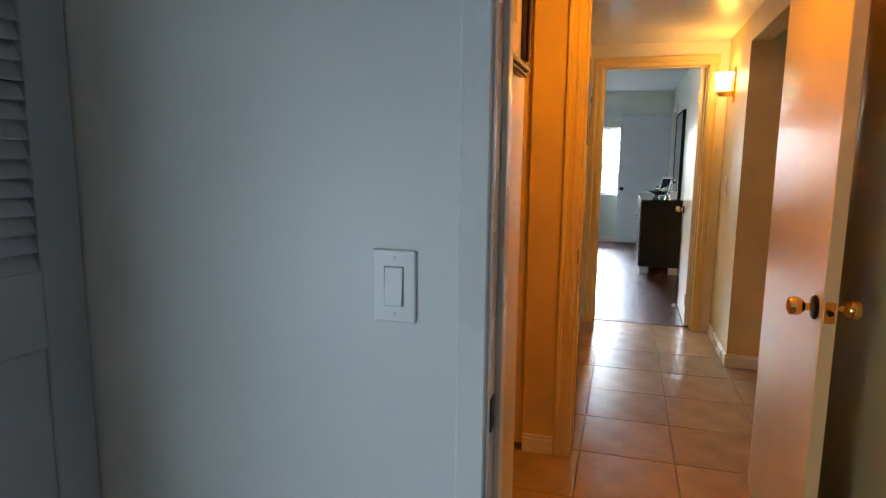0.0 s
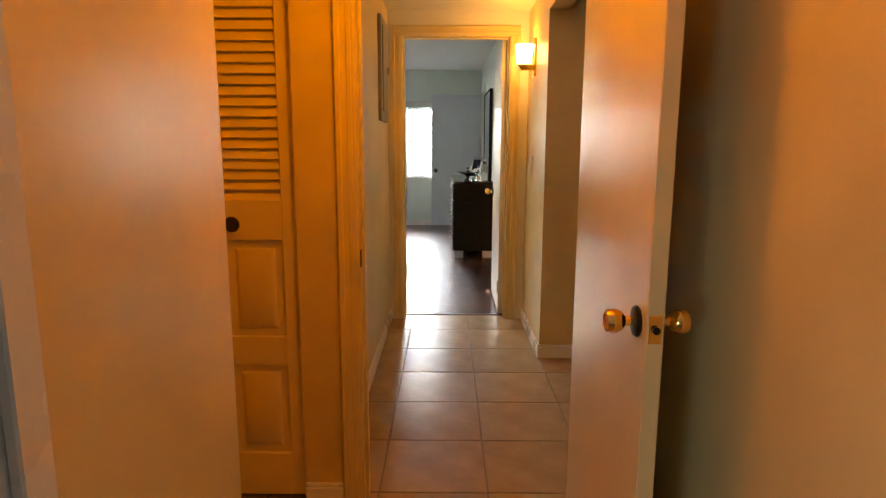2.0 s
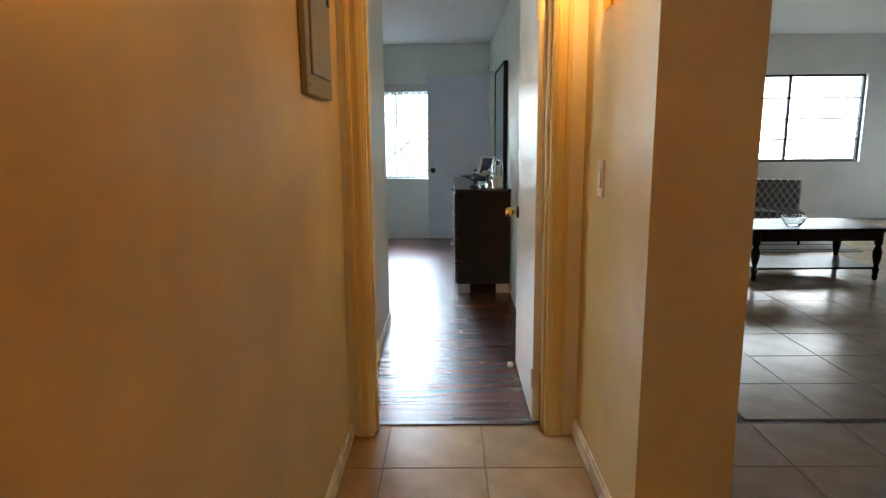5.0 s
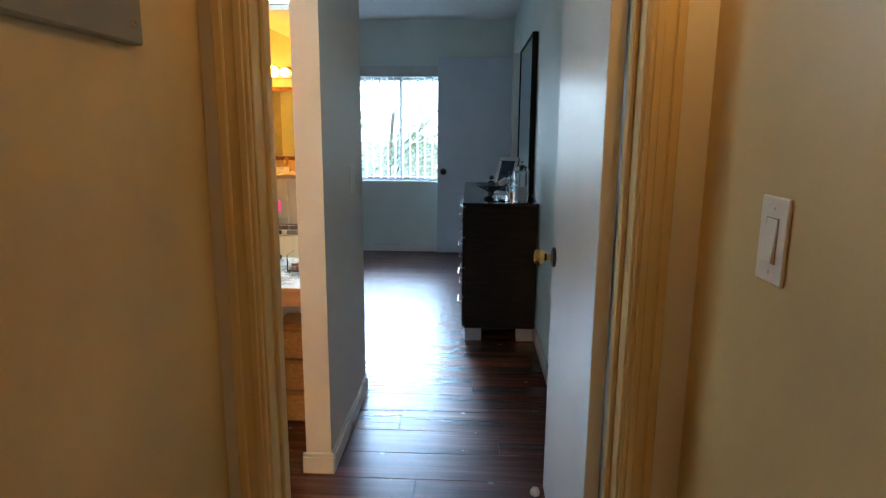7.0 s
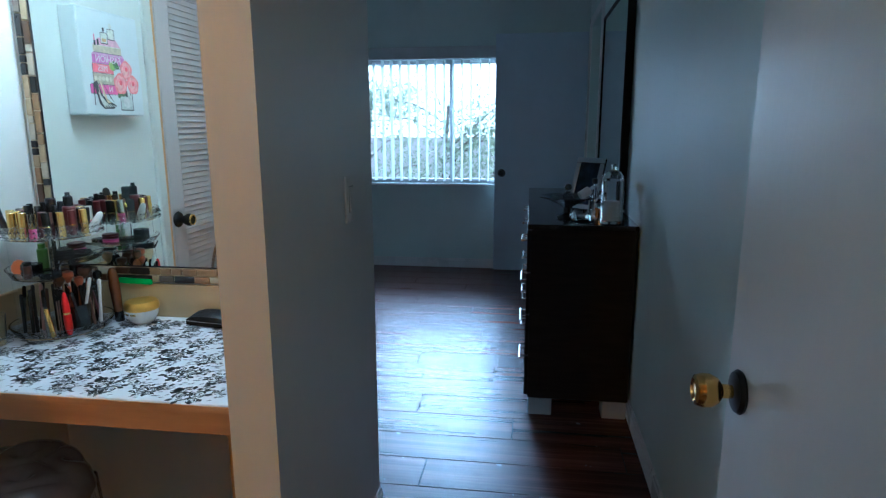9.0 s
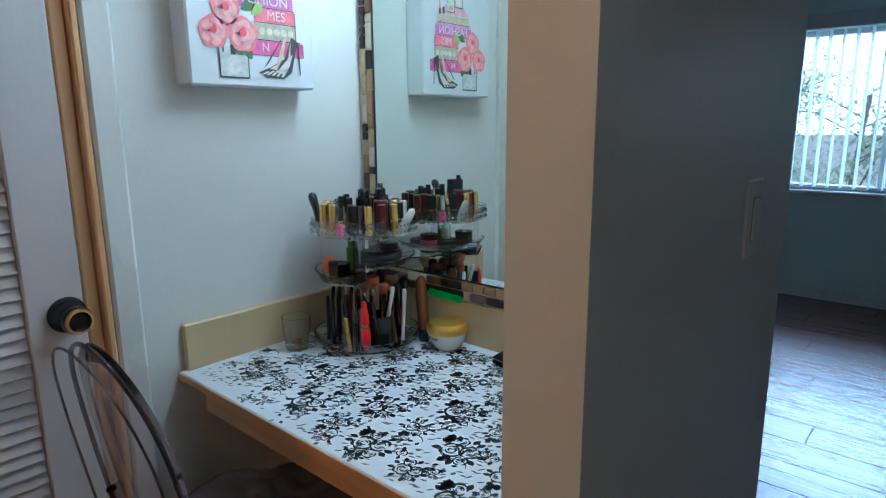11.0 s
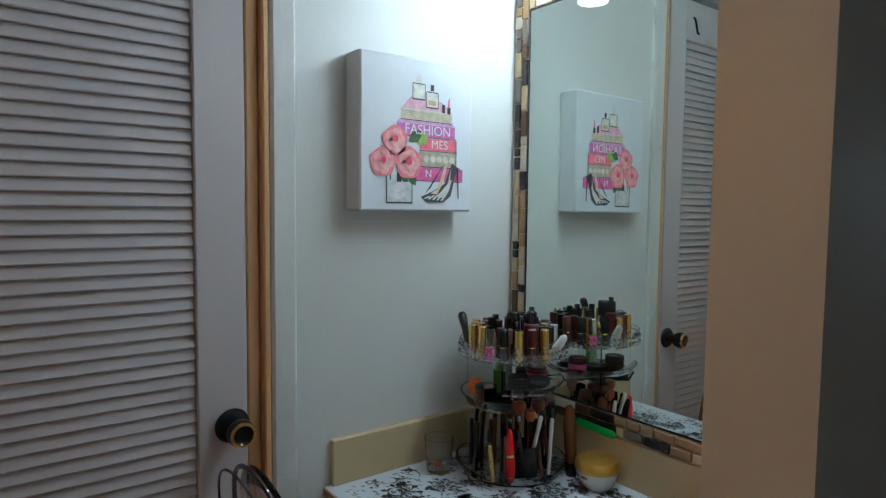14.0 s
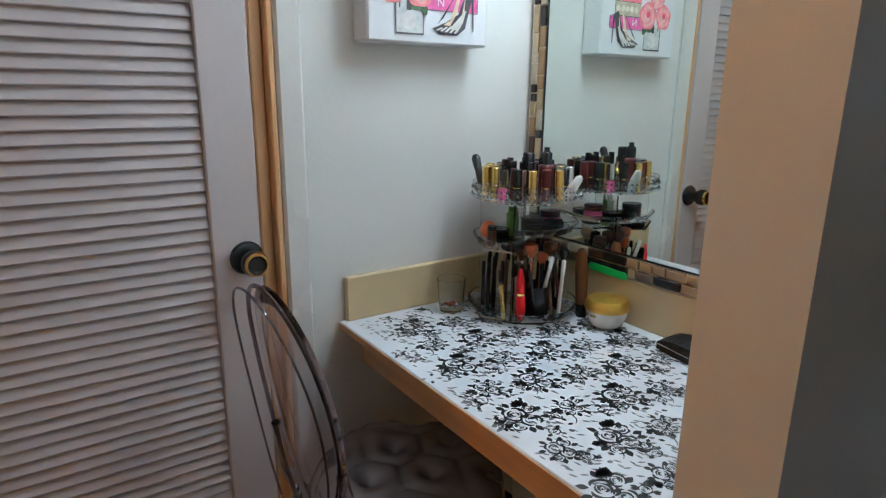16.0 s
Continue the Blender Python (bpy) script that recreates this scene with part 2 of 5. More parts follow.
solid("ceiling_bedroom", [(-3.3, -.1, BED_Z, BR + .36, 5.34, BED_Z + .1)], POPCORN, "white textured ceiling", "ceiling")
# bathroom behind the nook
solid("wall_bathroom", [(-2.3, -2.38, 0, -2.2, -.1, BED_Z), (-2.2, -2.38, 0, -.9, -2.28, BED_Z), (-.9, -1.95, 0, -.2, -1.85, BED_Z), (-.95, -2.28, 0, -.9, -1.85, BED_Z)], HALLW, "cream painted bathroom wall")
solid("ceiling_bathroom", [(-2.3, -2.38, BED_Z, -.185, -.1, BED_Z + .1)], CEIL, "white bathroom ceiling", "ceiling")
# living room
LWX0, LWX1, LWZ0, LWZ1 = 3.2, 6.5, .86, 2.14
LY = 6.7
solid("wall_living_north", [(1.165, LY, 0, LWX0, LY + .15, 2.7), (LWX0, LY, 0, LWX1, LY + .15, LWZ0), (LWX0, LY, LWZ1, LWX1, LY + .15, 2.7), (LWX1, LY, 0, 7.6, LY + .15, 2.7)], WALL, "grey painted wall with wide awning windows")
solid("wall_living_west", [(1.165, 0, 0, 1.265, LY, 2.7)], WALL, "plain painted wall")
solid("wall_living_east", [(7.6, -3.2, 0, 7.7, LY + .15, 2.7)], WALL, "plain painted wall")
solid("wall_living_south", [(.992, -3.3, 0, 7.7, -3.2, 2.7), (.992, -3.2, 0, 1.09, -2.3, 2.7)], WALL, "plain painted wall")
solid("ceiling_living", [(1.165, -3.3, 2.7, 7.7, LY + .15, 2.8), (.992, -3.3, 2.7, 1.165, -.1, 2.8), (.98, -3.3, 2.29, .992, -.1, 2.8)], CEIL, "grey shaded ceiling", "ceiling")

# ---- outdoors ----
solid("ground", [(-60, 8.4, -3.2, 60, 90, -3.1)], material("lawn_ground", (.16, .18, .10), .9, vary=.4, scale=.8, bump=.4), "grass and pale paving below the windows", "ground")
solid("backdrop", [(-60, 60, -3.1, 60, 60.2, 40)], glowing("hazy_sky", (.91, .95, 1.0), 9.5), "bright hazy white sky beyond the trees", "backdrop")


LEAF = material("tree_leaf", (.13, .19, .09), .6, vary=.5, scale=1.5)
_lt = LEAF.node_tree
_tr, _mx = _lt.nodes.new("ShaderNodeBsdfTranslucent"), _lt.nodes.new("ShaderNodeMixShader")
_tr.inputs[0].default_value = (.74, .84, .64, 1)
_mx.inputs[0].default_value = .75
_lt.links.new(_lt.nodes["Principled BSDF"].outputs[0], _mx.inputs[1])
_lt.links.new(_tr.outputs[0], _mx.inputs[2])
_lt.links.new(_mx.outputs[0], _lt.nodes["Material Output"].inputs[0])


def tree(m, height, spread, seed, label):
    r = random.Random(seed)
    t = thing("tree", label, "tree", m, "trees outside the bedroom")
    bm = bmesh.new()
    tips = []
    tube(bm, [(0, 0, 0), (.1, .05, height * .25), (-.05, .1, height * .5), (.1, 0, height * .8)], .045, 8)
    for k in range(11):
        z0 = height * r.uniform(.3, .75)
        a, l = r.uniform(0, 6.28), spread * r.uniform(.5, 1)
        p = [(0, 0, z0), (l * .5 * math.cos(a), l * .5 * math.sin(a), z0 + l * .28), (l * math.cos(a), l * math.sin(a), z0 + l * r.uniform(.3, .6))]
        tube(bm, p, .018, 6)
        tips += [p[1], p[2], ((p[1][0] + p[2][0]) / 2, (p[1][1] + p[2][1]) / 2, (p[1][2] + p[2][2]) / 2)]
    part("trunk", bm, material("bark", (.34, .30, .26), .9, vary=.3, bump=.5), t)
    vs, fs = [], []
    for c in tips:
        for k in range(110):
            d = Vector((r.gauss(0, .42), r.gauss(0, .42), r.gauss(0, .32)))
            p = Vector(c) + d
            a = Vector((r.uniform(-1, 1), r.uniform(-1, 1), r.uniform(-1, 1))).normalized() * r.uniform(.045, .08)
            b = a.cross(Vector((r.uniform(-1, 1), r.uniform(-1, 1), 1))).normalized() * a.length * .4
            n = len(vs)
            vs += [p - a, p + b, p + a, p - b]
            fs.append((n, n + 1, n + 2, n + 3))
    me = bpy.data.meshes.new("crown")
    me.from_pydata(vs, [], fs)
    me.materials.append(LEAF)
    c = new("crown", me)
    c.parent = t
    return t


tree(pose(-1.6, 14, -3.1), 6.0, 1.9, 3, "green leafy tree outside the bedroom window")
tree(pose(-4.2, 17, -3.1), 6.5, 2.3, 4, "green leafy tree with spreading limbs")
tree(pose(1.2, 19, -3.1), 6.2, 2.2, 6, "green leafy tree beyond the white roof")
hs = thing("neighbour_house", "low white neighbouring house with a pale sloping roof", "house", pose(-3.2, 21, -3.1, 0, 0, 12))
WHITEWALL = material("white_stucco", (.75, .75, .73), .8, vary=.06, bump=.3)
boxpart("wall", (-4, 0, 0, 5, 5, 2.6), WHITEWALL, hs)
bm = bmesh.new()
vv = [bm.verts.new(p) for p in ((-4.4, -.5, 2.5), (5.4, -.5, 2.5), (5.4, 2.5, 3.9), (-4.4, 2.5, 3.9), (-4.4, 5.5, 2.5), (5.4, 5.5, 2.5))]
bm.faces.new(vv[:4]), bm.faces.new((vv[3], vv[2], vv[5], vv[4])), bm.faces.new((vv[0], vv[3], vv[4])), bm.faces.new((vv[1], vv[5], vv[2])), bm.faces.new((vv[0], vv[4], vv[5], vv[1]))
part("roof", bm, material("pale_roof", (.72, .72, .70), .8, vary=.08), hs)


# ---- trim ----
def casing(name, x0, x1, y, depth, z, label, side=-1, mat=TRIM, w=.066, face=(True, True), plain=False, wl=None):
    """Door lining across x0..x1 in a wall whose faces are y and y + depth, with moulded casing on both faces."""
    wl = wl or w
    top = thing(name, label, "door frame", kind="structure")
    boxpart("jamb", (x0 - .018, y - .002, 0, x0, y + depth + .002, z), mat, top, .002)
    boxpart("jamb", (x1, y - .002, 0, x1 + .018, y + depth + .002, z), mat, top, .002)
    boxpart("head", (x0 - .018, y - .002, z, x1 + .018, y + depth + .002, z + .018), mat, top, .002)
    boxpart("stop", (x0, y + depth * .45, 0, x0 + .011, y + depth * .45 + .035, z), mat, top, .002)
    boxpart("stop", (x1 - .011, y + depth * .45, 0, x1, y + depth * .45 + .035, z), mat, top, .002)
    boxpart("stop", (x0 + .011, y + depth * .45, z - .011, x1 - .011, y + depth * .45 + .035, z), mat, top, .002)
    for f, (ya, yb, yc) in zip(face, ((y, y - .010, y - .017), (y + depth, y + depth + .010, y + depth + .017))):
        if not f:
            continue
        lo, mid, hi = ya, yb, yc
        back, low = (ya + yb) / 2, yb + (yc - yb) * .6
        def b3(xa, xb, za, zb, outer_left):
            bm = bmesh.new()
            box(bm, xa, min(lo, mid), za, xb, max(lo, mid), zb, .003)
            if plain:
                pass
            elif zb - za > .5:
                e = (xa + .001, xa + .02) if outer_left else (xb - .02, xb - .001)
                box(bm, e[0], min(back, hi), za + .001, e[1], max(back, hi), zb, .003)
                c = (xb - .026, xb - .010) if outer_left else (xa + .010, xa + .026)
                box(bm, c[0], min(back, low), za + .001, c[1], max(back, low), zb, .002)
            else:
                box(bm, xa + .001, min(back, hi), zb - .02, xb - .001, max(back, hi), zb - .001, .003)
                box(bm, xa + wl * .3, min(back, low), za + .010, xb - w * .3, max(back, low), za + .026, .002)
            part("casing", bm, mat, top)
        b3(x0 - .006 - wl, x0 - .006, 0, z + .006, True)
        b3(x1 + .006, x1 + .006 + w, 0, z + .006, False)
        b3(x0 - .006 - wl, x1 + .006 + w, z + .006, z + .006 + w, True)
    return top


frame_bed = casing("door_frame_bedroom", .003, .750, -.1, .1, 2.02, "cream gloss door casing of the bedroom doorway", mat=DOORC)
boxpart("strike_plate", (.0025, -.042, .835, .006, -.004, .905), BLACK, frame_bed, .001, "dark metal strike plate")
frame_hall = casing("door_frame_hall", .022, .790, -2.48, .1, 2.04, "cream gloss casing of the hall doorway", mat=DOORC)
frame_study = casing("door_frame_study", .004, .81, -4.15, .09, 2.04, "white painted casing of the study doorway", plain=True, w=.05)


def baseboard(name, x0, y0, x1, y1, nx, ny, h=.085, mat=TRIM):
    """A moulded skirting along the wall line, standing out by (nx, ny)."""
    bm = bmesh.new()
    t = .013
    for za, zb, tt in ((0, h * .8, t), (h * .8, h, t * .62)):
        xs, ys = sorted((x0, x1)), sorted((y0, y1))
        if nx:
            xs = sorted((x0, x0 + nx * tt))
        else:
            ys = sorted((y0, y0 + ny * tt))
        box(bm, xs[0], ys[0], za, xs[1], ys[1], zb, .003)
    return tagged(new(name, finish(bm, name, mat)), "white painted baseboard along the wall", "baseboard", kind="structure")


baseboard("baseboard", HL, -2.36, HL, -.115, 1, 0)
baseboard("baseboard", HR, -.935, HR, -.1, -1, 0)
baseboard("baseboard", HR - .013, -.935, 1.165, -.935, 0, -1)
baseboard("baseboard", -.065, -4.03, -.065, -3.47, 1, 0)
baseboard("baseboard", -.19, -2.48, -.052, -2.48, 0, -1)
baseboard("baseboard", .892, -4.03, .892, -2.5, -1, 0)
baseboard("baseboard", -.199, .815, -.076, .815, 0, -1)
baseboard("baseboard", -.089, .815, -.089, 1.59, 1, 0)
baseboard("baseboard", BR, .01, BR, 4.12, -1, 0)
baseboard("baseboard", -3.2, 5.2, BR, 5.2, 0, -1)
baseboard("baseboard", -.82, -4.15, -.055, -4.15, 0, -1)


# ---- doors ----
def knob(parent, m, ball=BRASS, rose=BLACK, name="knob"):
    """A round door knob on its rose, pointing along +z of m."""
    bm = bmesh.new()
    turned(bm, [(0, 0), (.032, 0), (.034, .004), (.030, .010), (.018, .013), (0, .013)], m)
    r = part("rose", bm, rose, parent, "dark round rose")
    bm = bmesh.new()
    turned(bm, [(.010, .012), (.011, .028), (.020, .034), (.0255, .045), (.026, .056), (.023, .066), (.017, .069), (.014, .066), (0, .066)], m)
    part(name, bm, ball, parent, "worn brass knob")
    return r


def flat_door(name, label, m, w, h=2.03, t=.035, knobs=True, knob_z=.94, rose_mats=(BLACK, BRASS), plate_mat=BRASS, mat=None, ball=BRASS):
    """A flush door, hinge at the origin, leaf along +x, thickness along +y."""
    d = thing(name, label, "door", m, kind="structure")
    boxpart("leaf", (0, 0, .012, w, t, h), mat or DOORW, d, .002)
    if knobs:
        knob(d, Matrix.Translation((w - .062, 0, knob_z)) @ pose(0, 0, 0, 90), ball, rose_mats[0])
        knob(d, Matrix.Translation((w - .062, t, knob_z)) @ pose(0, 0, 0, -90), ball, rose_mats[1])
        boxpart("latch_plate", (w - .0015, t / 2 - .0125, knob_z - .029, w + .0015, t / 2 + .0125, knob_z + .029), plate_mat, d, .0008, "brass latch plate")
        bm = bmesh.new()
        turned(bm, [(0, 0), (.008, 0), (.008, .008), (0, .010)], Matrix.Translation((w + .0015, t / 2, knob_z)) @ pose(0, 0, 0, 0, 90), 12)
        part("latch_bolt", bm, BLACK, d)
    for hz in (.22, 1.80):
        bm = bmesh.new()
        box(bm, -.002, t * .15, hz - .045, .0006, t, hz + .045, .0004)
        tube(bm, [(-.004, t + .005, hz - .045), (-.004, t + .005, hz + .045)], .0055)
        part("hinge", bm, TRIM, d)
    return d


CLOSETP = material("blue_grey_door_paint", (.58, .67, .73), .35, vary=.04, scale=4, bump=.08)
flat_door("door_hall", "cream flush door standing open into the entry", pose(.744, -2.506, 0, 0, 0, -92.2), .825, mat=DOORC, knob_z=.925)
flat_door("door_bedroom", "white flush bedroom door standing wide open", pose(.742, .012, 0, 0, 0, 89.6), .735, knob_z=.89, rose_mats=(BLACK, BLACK))
flat_door("door_closet", "pale blue-grey flush closet door standing open before the window", pose(.836, 5.135, 0, 0, 0, 180), .755, h=2.022, rose_mats=(BLACK, BLACK), knob_z=.872, mat=CLOSETP, ball=BLACK)
for x, y, z in ((.022, -2.468, .905), (.004, -4.132, .885)):
    bm = bmesh.new()
    box(bm, x, y - .014, z - .03, x + .0025, y + .014, z + .03, .001)
    tagged(new("strike_plate", finish(bm, "strike_plate", BLACK)), "dark bronze strike plate on the door jamb", "strike plate")


def slat(y0, y1, w, t, tilt):
    """Mesh of one louvre slat along x, centred on its length."""
    bm = bmesh.new()
    box(bm, y0, -w / 2, -t / 2, y1, w / 2, t / 2, t * .3, m=pose(0, 0, 0, tilt))
    return bm


def louvre_door(name, label, m, w, z0, z1, stile, louvres, panels=(), pitch=.029, t=.028, rails=(), kind="structure", tilt=-52, mat=DOORW, mid=()):
    """A louvred leaf: lower left corner at the origin, leaf along +x, thickness along +y."""
    d = thing(name, label, "louvred door", m, kind=kind)
    boxpart("stile", (0, 0, z0, stile, t, z1), mat, d, .003)
    boxpart("stile", (w - stile, 0, z0, w, t, z1), mat, d, .003)
    last = z0
    opens = sorted([(*louvres, 'l')] + [(*p, 'p') for p in panels])
    for a, b, k in opens:
        boxpart("rail", (stile, .001, last, w - stile, t - .001, a), mat, d, .002)
        last = b
        if k == 'l':
            me = finish(slat(stile, w - stile, pitch * 1.2, .005, tilt), "slat", mat)
            n = int((b - a) / pitch + .01)
            for i in range(n):
                s = new("slat", me)
                s.parent = d
                s.location = (0, t / 2, a + (i + .5) * (b - a) / n)
        else:
            bm = bmesh.new()
            box(bm, stile - .002, t * .5, a - .002, w - stile + .002, t * .7, b + .002)
            bm2 = box(bm, stile + .028, t * .12, a + .028, w - stile - .028, t * .5, b - .028)
            for v in bm2:
                if v.co.y < t * .2:
                    c = Vector((w / 2, v.co.y, (a + b) / 2))
                    v.co.x += .016 * (1 if v.co.x < c.x else -1)
                    v.co.z += .016 * (1 if v.co.z < c.z else -1)
            part("panel", bm, mat, d)
    boxpart("rail", (stile, .001, last, w - stile, t - .001, z1), mat, d, .002)
    return d


# linen closet, two bifold leaves in the alcove
for i, x in enumerate((-.497, -.804)):
    leaf = louvre_door("bifold_leaf", "cream bifold closet leaf with louvres over two raised panels", pose(x, -2.452, 0), .305, .018, 1.985, .055, (1.10, 1.93), ((.18, .515), (.62, .962)), pitch=.0345, tilt=64, mat=DOORC)
    tagged(leaf, group="linen closet leaves")
    if i == 0:
        bm = bmesh.new()
        turned(bm, [(0, 0), (.012, 0), (.010, .012), (.022, .018), (.027, .028), (.024, .036), (0, .040)], Matrix.Translation((.090, 0, 1.020)) @ pose(0, 0, 0, 90))
        part("knob", bm, BLACKPL, leaf, "small black knob")
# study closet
# Grey base colour puts in the shade on this unlit closet door.
louvre_door("study_closet_door", "louvred closet door with shade painted in as grey, plain lower panel", pose(-.855, -4.155, 0, 0, 0, -90), .82, .02, 2.0, .092, (1.10, 1.92), ((.25, .95),), pitch=.034, tilt=-64, mat=material("shaded_door_grey", (.45, .45, .48), .45, vary=.05, scale=5, bump=.08))
# vanity side door, full louvre
LILAC = material("pinkish_white_paint", (.64, .585, .585), .34, vary=.04, scale=4, bump=.1, bump_scale=70, stretch=(1, 1, .2))
ND = louvre_door("door_louvred", "white full-height louvred door with a black and brass knob", pose(-1.093, .692, 0, 0, 0, -90) @ pose(0, 0, 0), .60, .015, 2.03, .095, (.272, 1.8974), pitch=.0239, tilt=-67, mat=LILAC)
knob(ND, Matrix.Translation((.032, .029, .90)) @ pose(0, 0, 0, -90), ball=material("black_knob", (.012, .012, .012), .15, metal=.3), rose=BLACKPL)
bm = bmesh.new()
turned(bm, [(.0165, .0665), (.0185, .0705), (.0215, .0705), (.0235, .0655), (.0165, .0665)], Matrix.Translation((.032, .029, .90)) @ pose(0, 0, 0, -90))
part("knob_ring", bm, BRASS, ND, "thin brass ring")
bm = bmesh.new()
tube(bm, [(.128, .030, 1.975), (.130, .036, 1.965), (.140, .038, 1.925), (.142, .044, 1.918)], .0035, 6)
part("hook", bm, BLACKPL, ND, "small dark hook")
# its casing
nf = thing("door_frame_louvred", "jamb tinted orange for warm light, with white casing beside the vanity", "door frame", kind="structure")
# Orange base colour paints warm lamp light onto the jamb and stop.
JAMBWARM = material("warm_lit_jamb", (.70, .41, .19), .4, vary=.1, scale=5, stretch=(6, 6, .5))
boxpart("jamb", (-1.165, .722, 0, -1.050, .735, 2.045), JAMBWARM, nf, .003)
boxpart("stop", (-1.165, .696, .0, -1.072, .7215, 2.045), JAMBWARM, nf, .003)
boxpart("jamb", (-1.165, .002, 0, -1.062, .090, 2.045), TRIM, nf, .003)
boxpart("casing", (-1.065, .737, 0, -1.047, .790, 2.10), TRIM, nf, .006)
boxpart("casing", (-1.065, .09, 2.047, -1.047, .737, 2.10), TRIM, nf, .006)

bfm = thing("door_frame_bathroom", "white painted casing of the bathroom opening", "door frame", kind="structure")
boxpart("casing", (-1.062, 0, 0, -1.0, .016, 2.05), TRIM, bfm, .004)
boxpart("casing", (-.40, 0, 0, -.338, .016, 2.05), TRIM, bfm, .004)
boxpart("casing", (-1.062, 0, 2.05, -.338, .016, 2.112), TRIM, bfm, .004)

# ---- windows ----
def window(name, label, x0, x1, y, z0, z1, mull, mat):
    w = thing(name, label, "window", kind="structure")
    f = .035
    boxpart("window_frame", (x0, y, z0, x0 + f, y + .06, z1), mat, w, .003)
    boxpart("window_frame", (x1 - f, y, z0, x1, y + .06, z1), mat, w, .003)
    boxpart("window_frame", (x0 + f, y, z0, x1 - f, y + .06, z0 + f), mat, w, .003)
    boxpart("window_frame", (x0 + f, y, z1 - f, x1 - f, y + .06, z1), mat, w, .003)
    for q in mull:
        boxpart("mullion", (q - .02, y, z0 + f, q + .02, y + .05, z1 - f), mat, w, .003)
    return w


ALU = material("white_aluminium", (.72, .73, .73), .35, vary=.04)
win = window("window_bedroom", "bright sliding window with white frame behind vertical blinds", WX0, WX1, 5.27, WZ0, WZ1, (-.313,), ALU)
boxpart("window_sill", (WX0 - .02, 5.175, WZ0 - .02, WX1 + .02, 5.27, WZ0), TRIM, win, .004)
for a, b in ((WX0 + .035, -.333), (-.293, WX1 - .035)):
    p = boxpart("pane", (a, 5.297, WZ0 + .035, b, 5.301, WZ1 - .035), GLASS, win)
    p.visible_shadow = False
blind = thing("vertical_blind", "white vertical blind with open vanes hanging in the window", "blind")
boxpart("head_rail", (WX0 - .05, 5.145, WZ1 - .004, WX1 + .05, 5.192, WZ1 + .098), material("blind_rail", (.60, .61, .58), .5), blind, .004)
bm = bmesh.new()
box(bm, -.0006, -.042, WZ0 + .02, .0006, .042, WZ1 - .004)
me = finish(bm, "vane", VANEW)
for i in range(20):
    v = new("vane", me)
    v.parent = blind
    v.matrix_basis = pose(WX0 + .04 + i * .0785, 5.225, 0, 0, 0, -5 + random.uniform(-4, 4))
RAILG = material("grey_window_rail", (.22, .23, .23), .5, vary=.1)
lw = window("window_living", "dark-framed awning windows above the sofa", LWX0, LWX1, LY + .05, LWZ0, LWZ1, (4.32, 5.40), material("dark_window_frame", (.03, .035, .035), .4, vary=.1))
for a, b in ((3.235, 4.30), (4.34, 5.38), (5.42, 6.465)):
    for k in range(4):
        z = LWZ0 + .035 + k * .3025
        p = boxpart("pane", (a, LY + .075, z + .008, b, LY + .079, z + .3025), GLASS, lw)
        p.visible_shadow = False
        boxpart("rail", (a, LY + .066, z - .012, b, LY + .088, z + .012), RAILG, lw, .002)

# ---- study and entry things ----
def light_switch(label, m, w=.076, h=.124, n=1):
    """A rocker switch plate: face along -y, centre at the origin."""
    s = thing("light_switch", label, "light switch", m)
    bm = bmesh.new()
    box(bm, -w / 2, -.006, -h / 2, w / 2, 0, h / 2, .0025)
    part("plate", bm, PLATE, s)
    boxpart("bezel", (-.0175, -.0075, -.0345, .0175, -.005, .0345), material("switch_gap", (.35, .35, .33), .5), s)
    bm = bmesh.new()
    for v in box(bm, -.0158, -.010, -.0328, .0158, -.006, .0328, .001):
        if v.co.y < -.008:
            v.co.y += .0022 * (v.co.z / .033)
    part("rocker", bm, PLATE, s)
    for z in (-.048, .048):
        bm = bmesh.new()
        turned(bm, [(0, 0), (.0032, 0), (.0028, .0012), (0, .0014)], Matrix.Translation((0, -.006, z)) @ pose(0, 0, 0, 90), 10)
        part("screw", bm, PLATE, s)
    return s


light_switch("white rocker light switch on the pale study wall", pose(-.164, -4.15, 1.098), .078, .126)
light_switch("white rocker light switch on the hall wall", pose(HR, -.395, 1.145, 0, 0, -90), .082, .130)
light_switch("white rocker light switch on the narrow wall end", pose(-.089, 1.345, 1.092, 0, 0, 90))

MAT = material("cream_mat_board", (.72, .66, .48), .6, vary=.03)
WALNUT = material("walnut_frame", (.10, .045, .018), .25, vary=.3, scale=20, stretch=(1, .3, .3))
pf = thing("picture_frame", "brown moulded wooden picture frame with cream mat on the wall", "picture frame")
FY0, FY1, FZ0, FZ1, FX = -3.96, -3.56, 1.512, 2.02, -.065
for b in ((FX, FY0, FZ0, FX + .022, FY1, FZ0 + .034), (FX, FY0, FZ1 - .034, FX + .022, FY1, FZ1), (FX, FY0, FZ0 + .034, FX + .022, FY0 + .034, FZ1 - .034), (FX, FY1 - .034, FZ0 + .034, FX + .022, FY1, FZ1 - .034)):
    bm = bmesh.new()
    box(bm, *b, bevel=.004)
    i = .010
    long_y = b[4] - b[1] > .1
    c = (b[0] + .022, b[1] + (0 if long_y else i), b[2] + (i if long_y else 0), b[3] + .007, b[4] - (0 if long_y else i), b[5] - (i if long_y else 0))
    box(bm, *c, bevel=.003)
    part("moulding", bm, WALNUT, pf)
boxpart("mat_board", (FX + .001, FY0 + .034, FZ0 + .034, FX + .010, FY1 - .034, FZ1 - .034), MAT, pf)
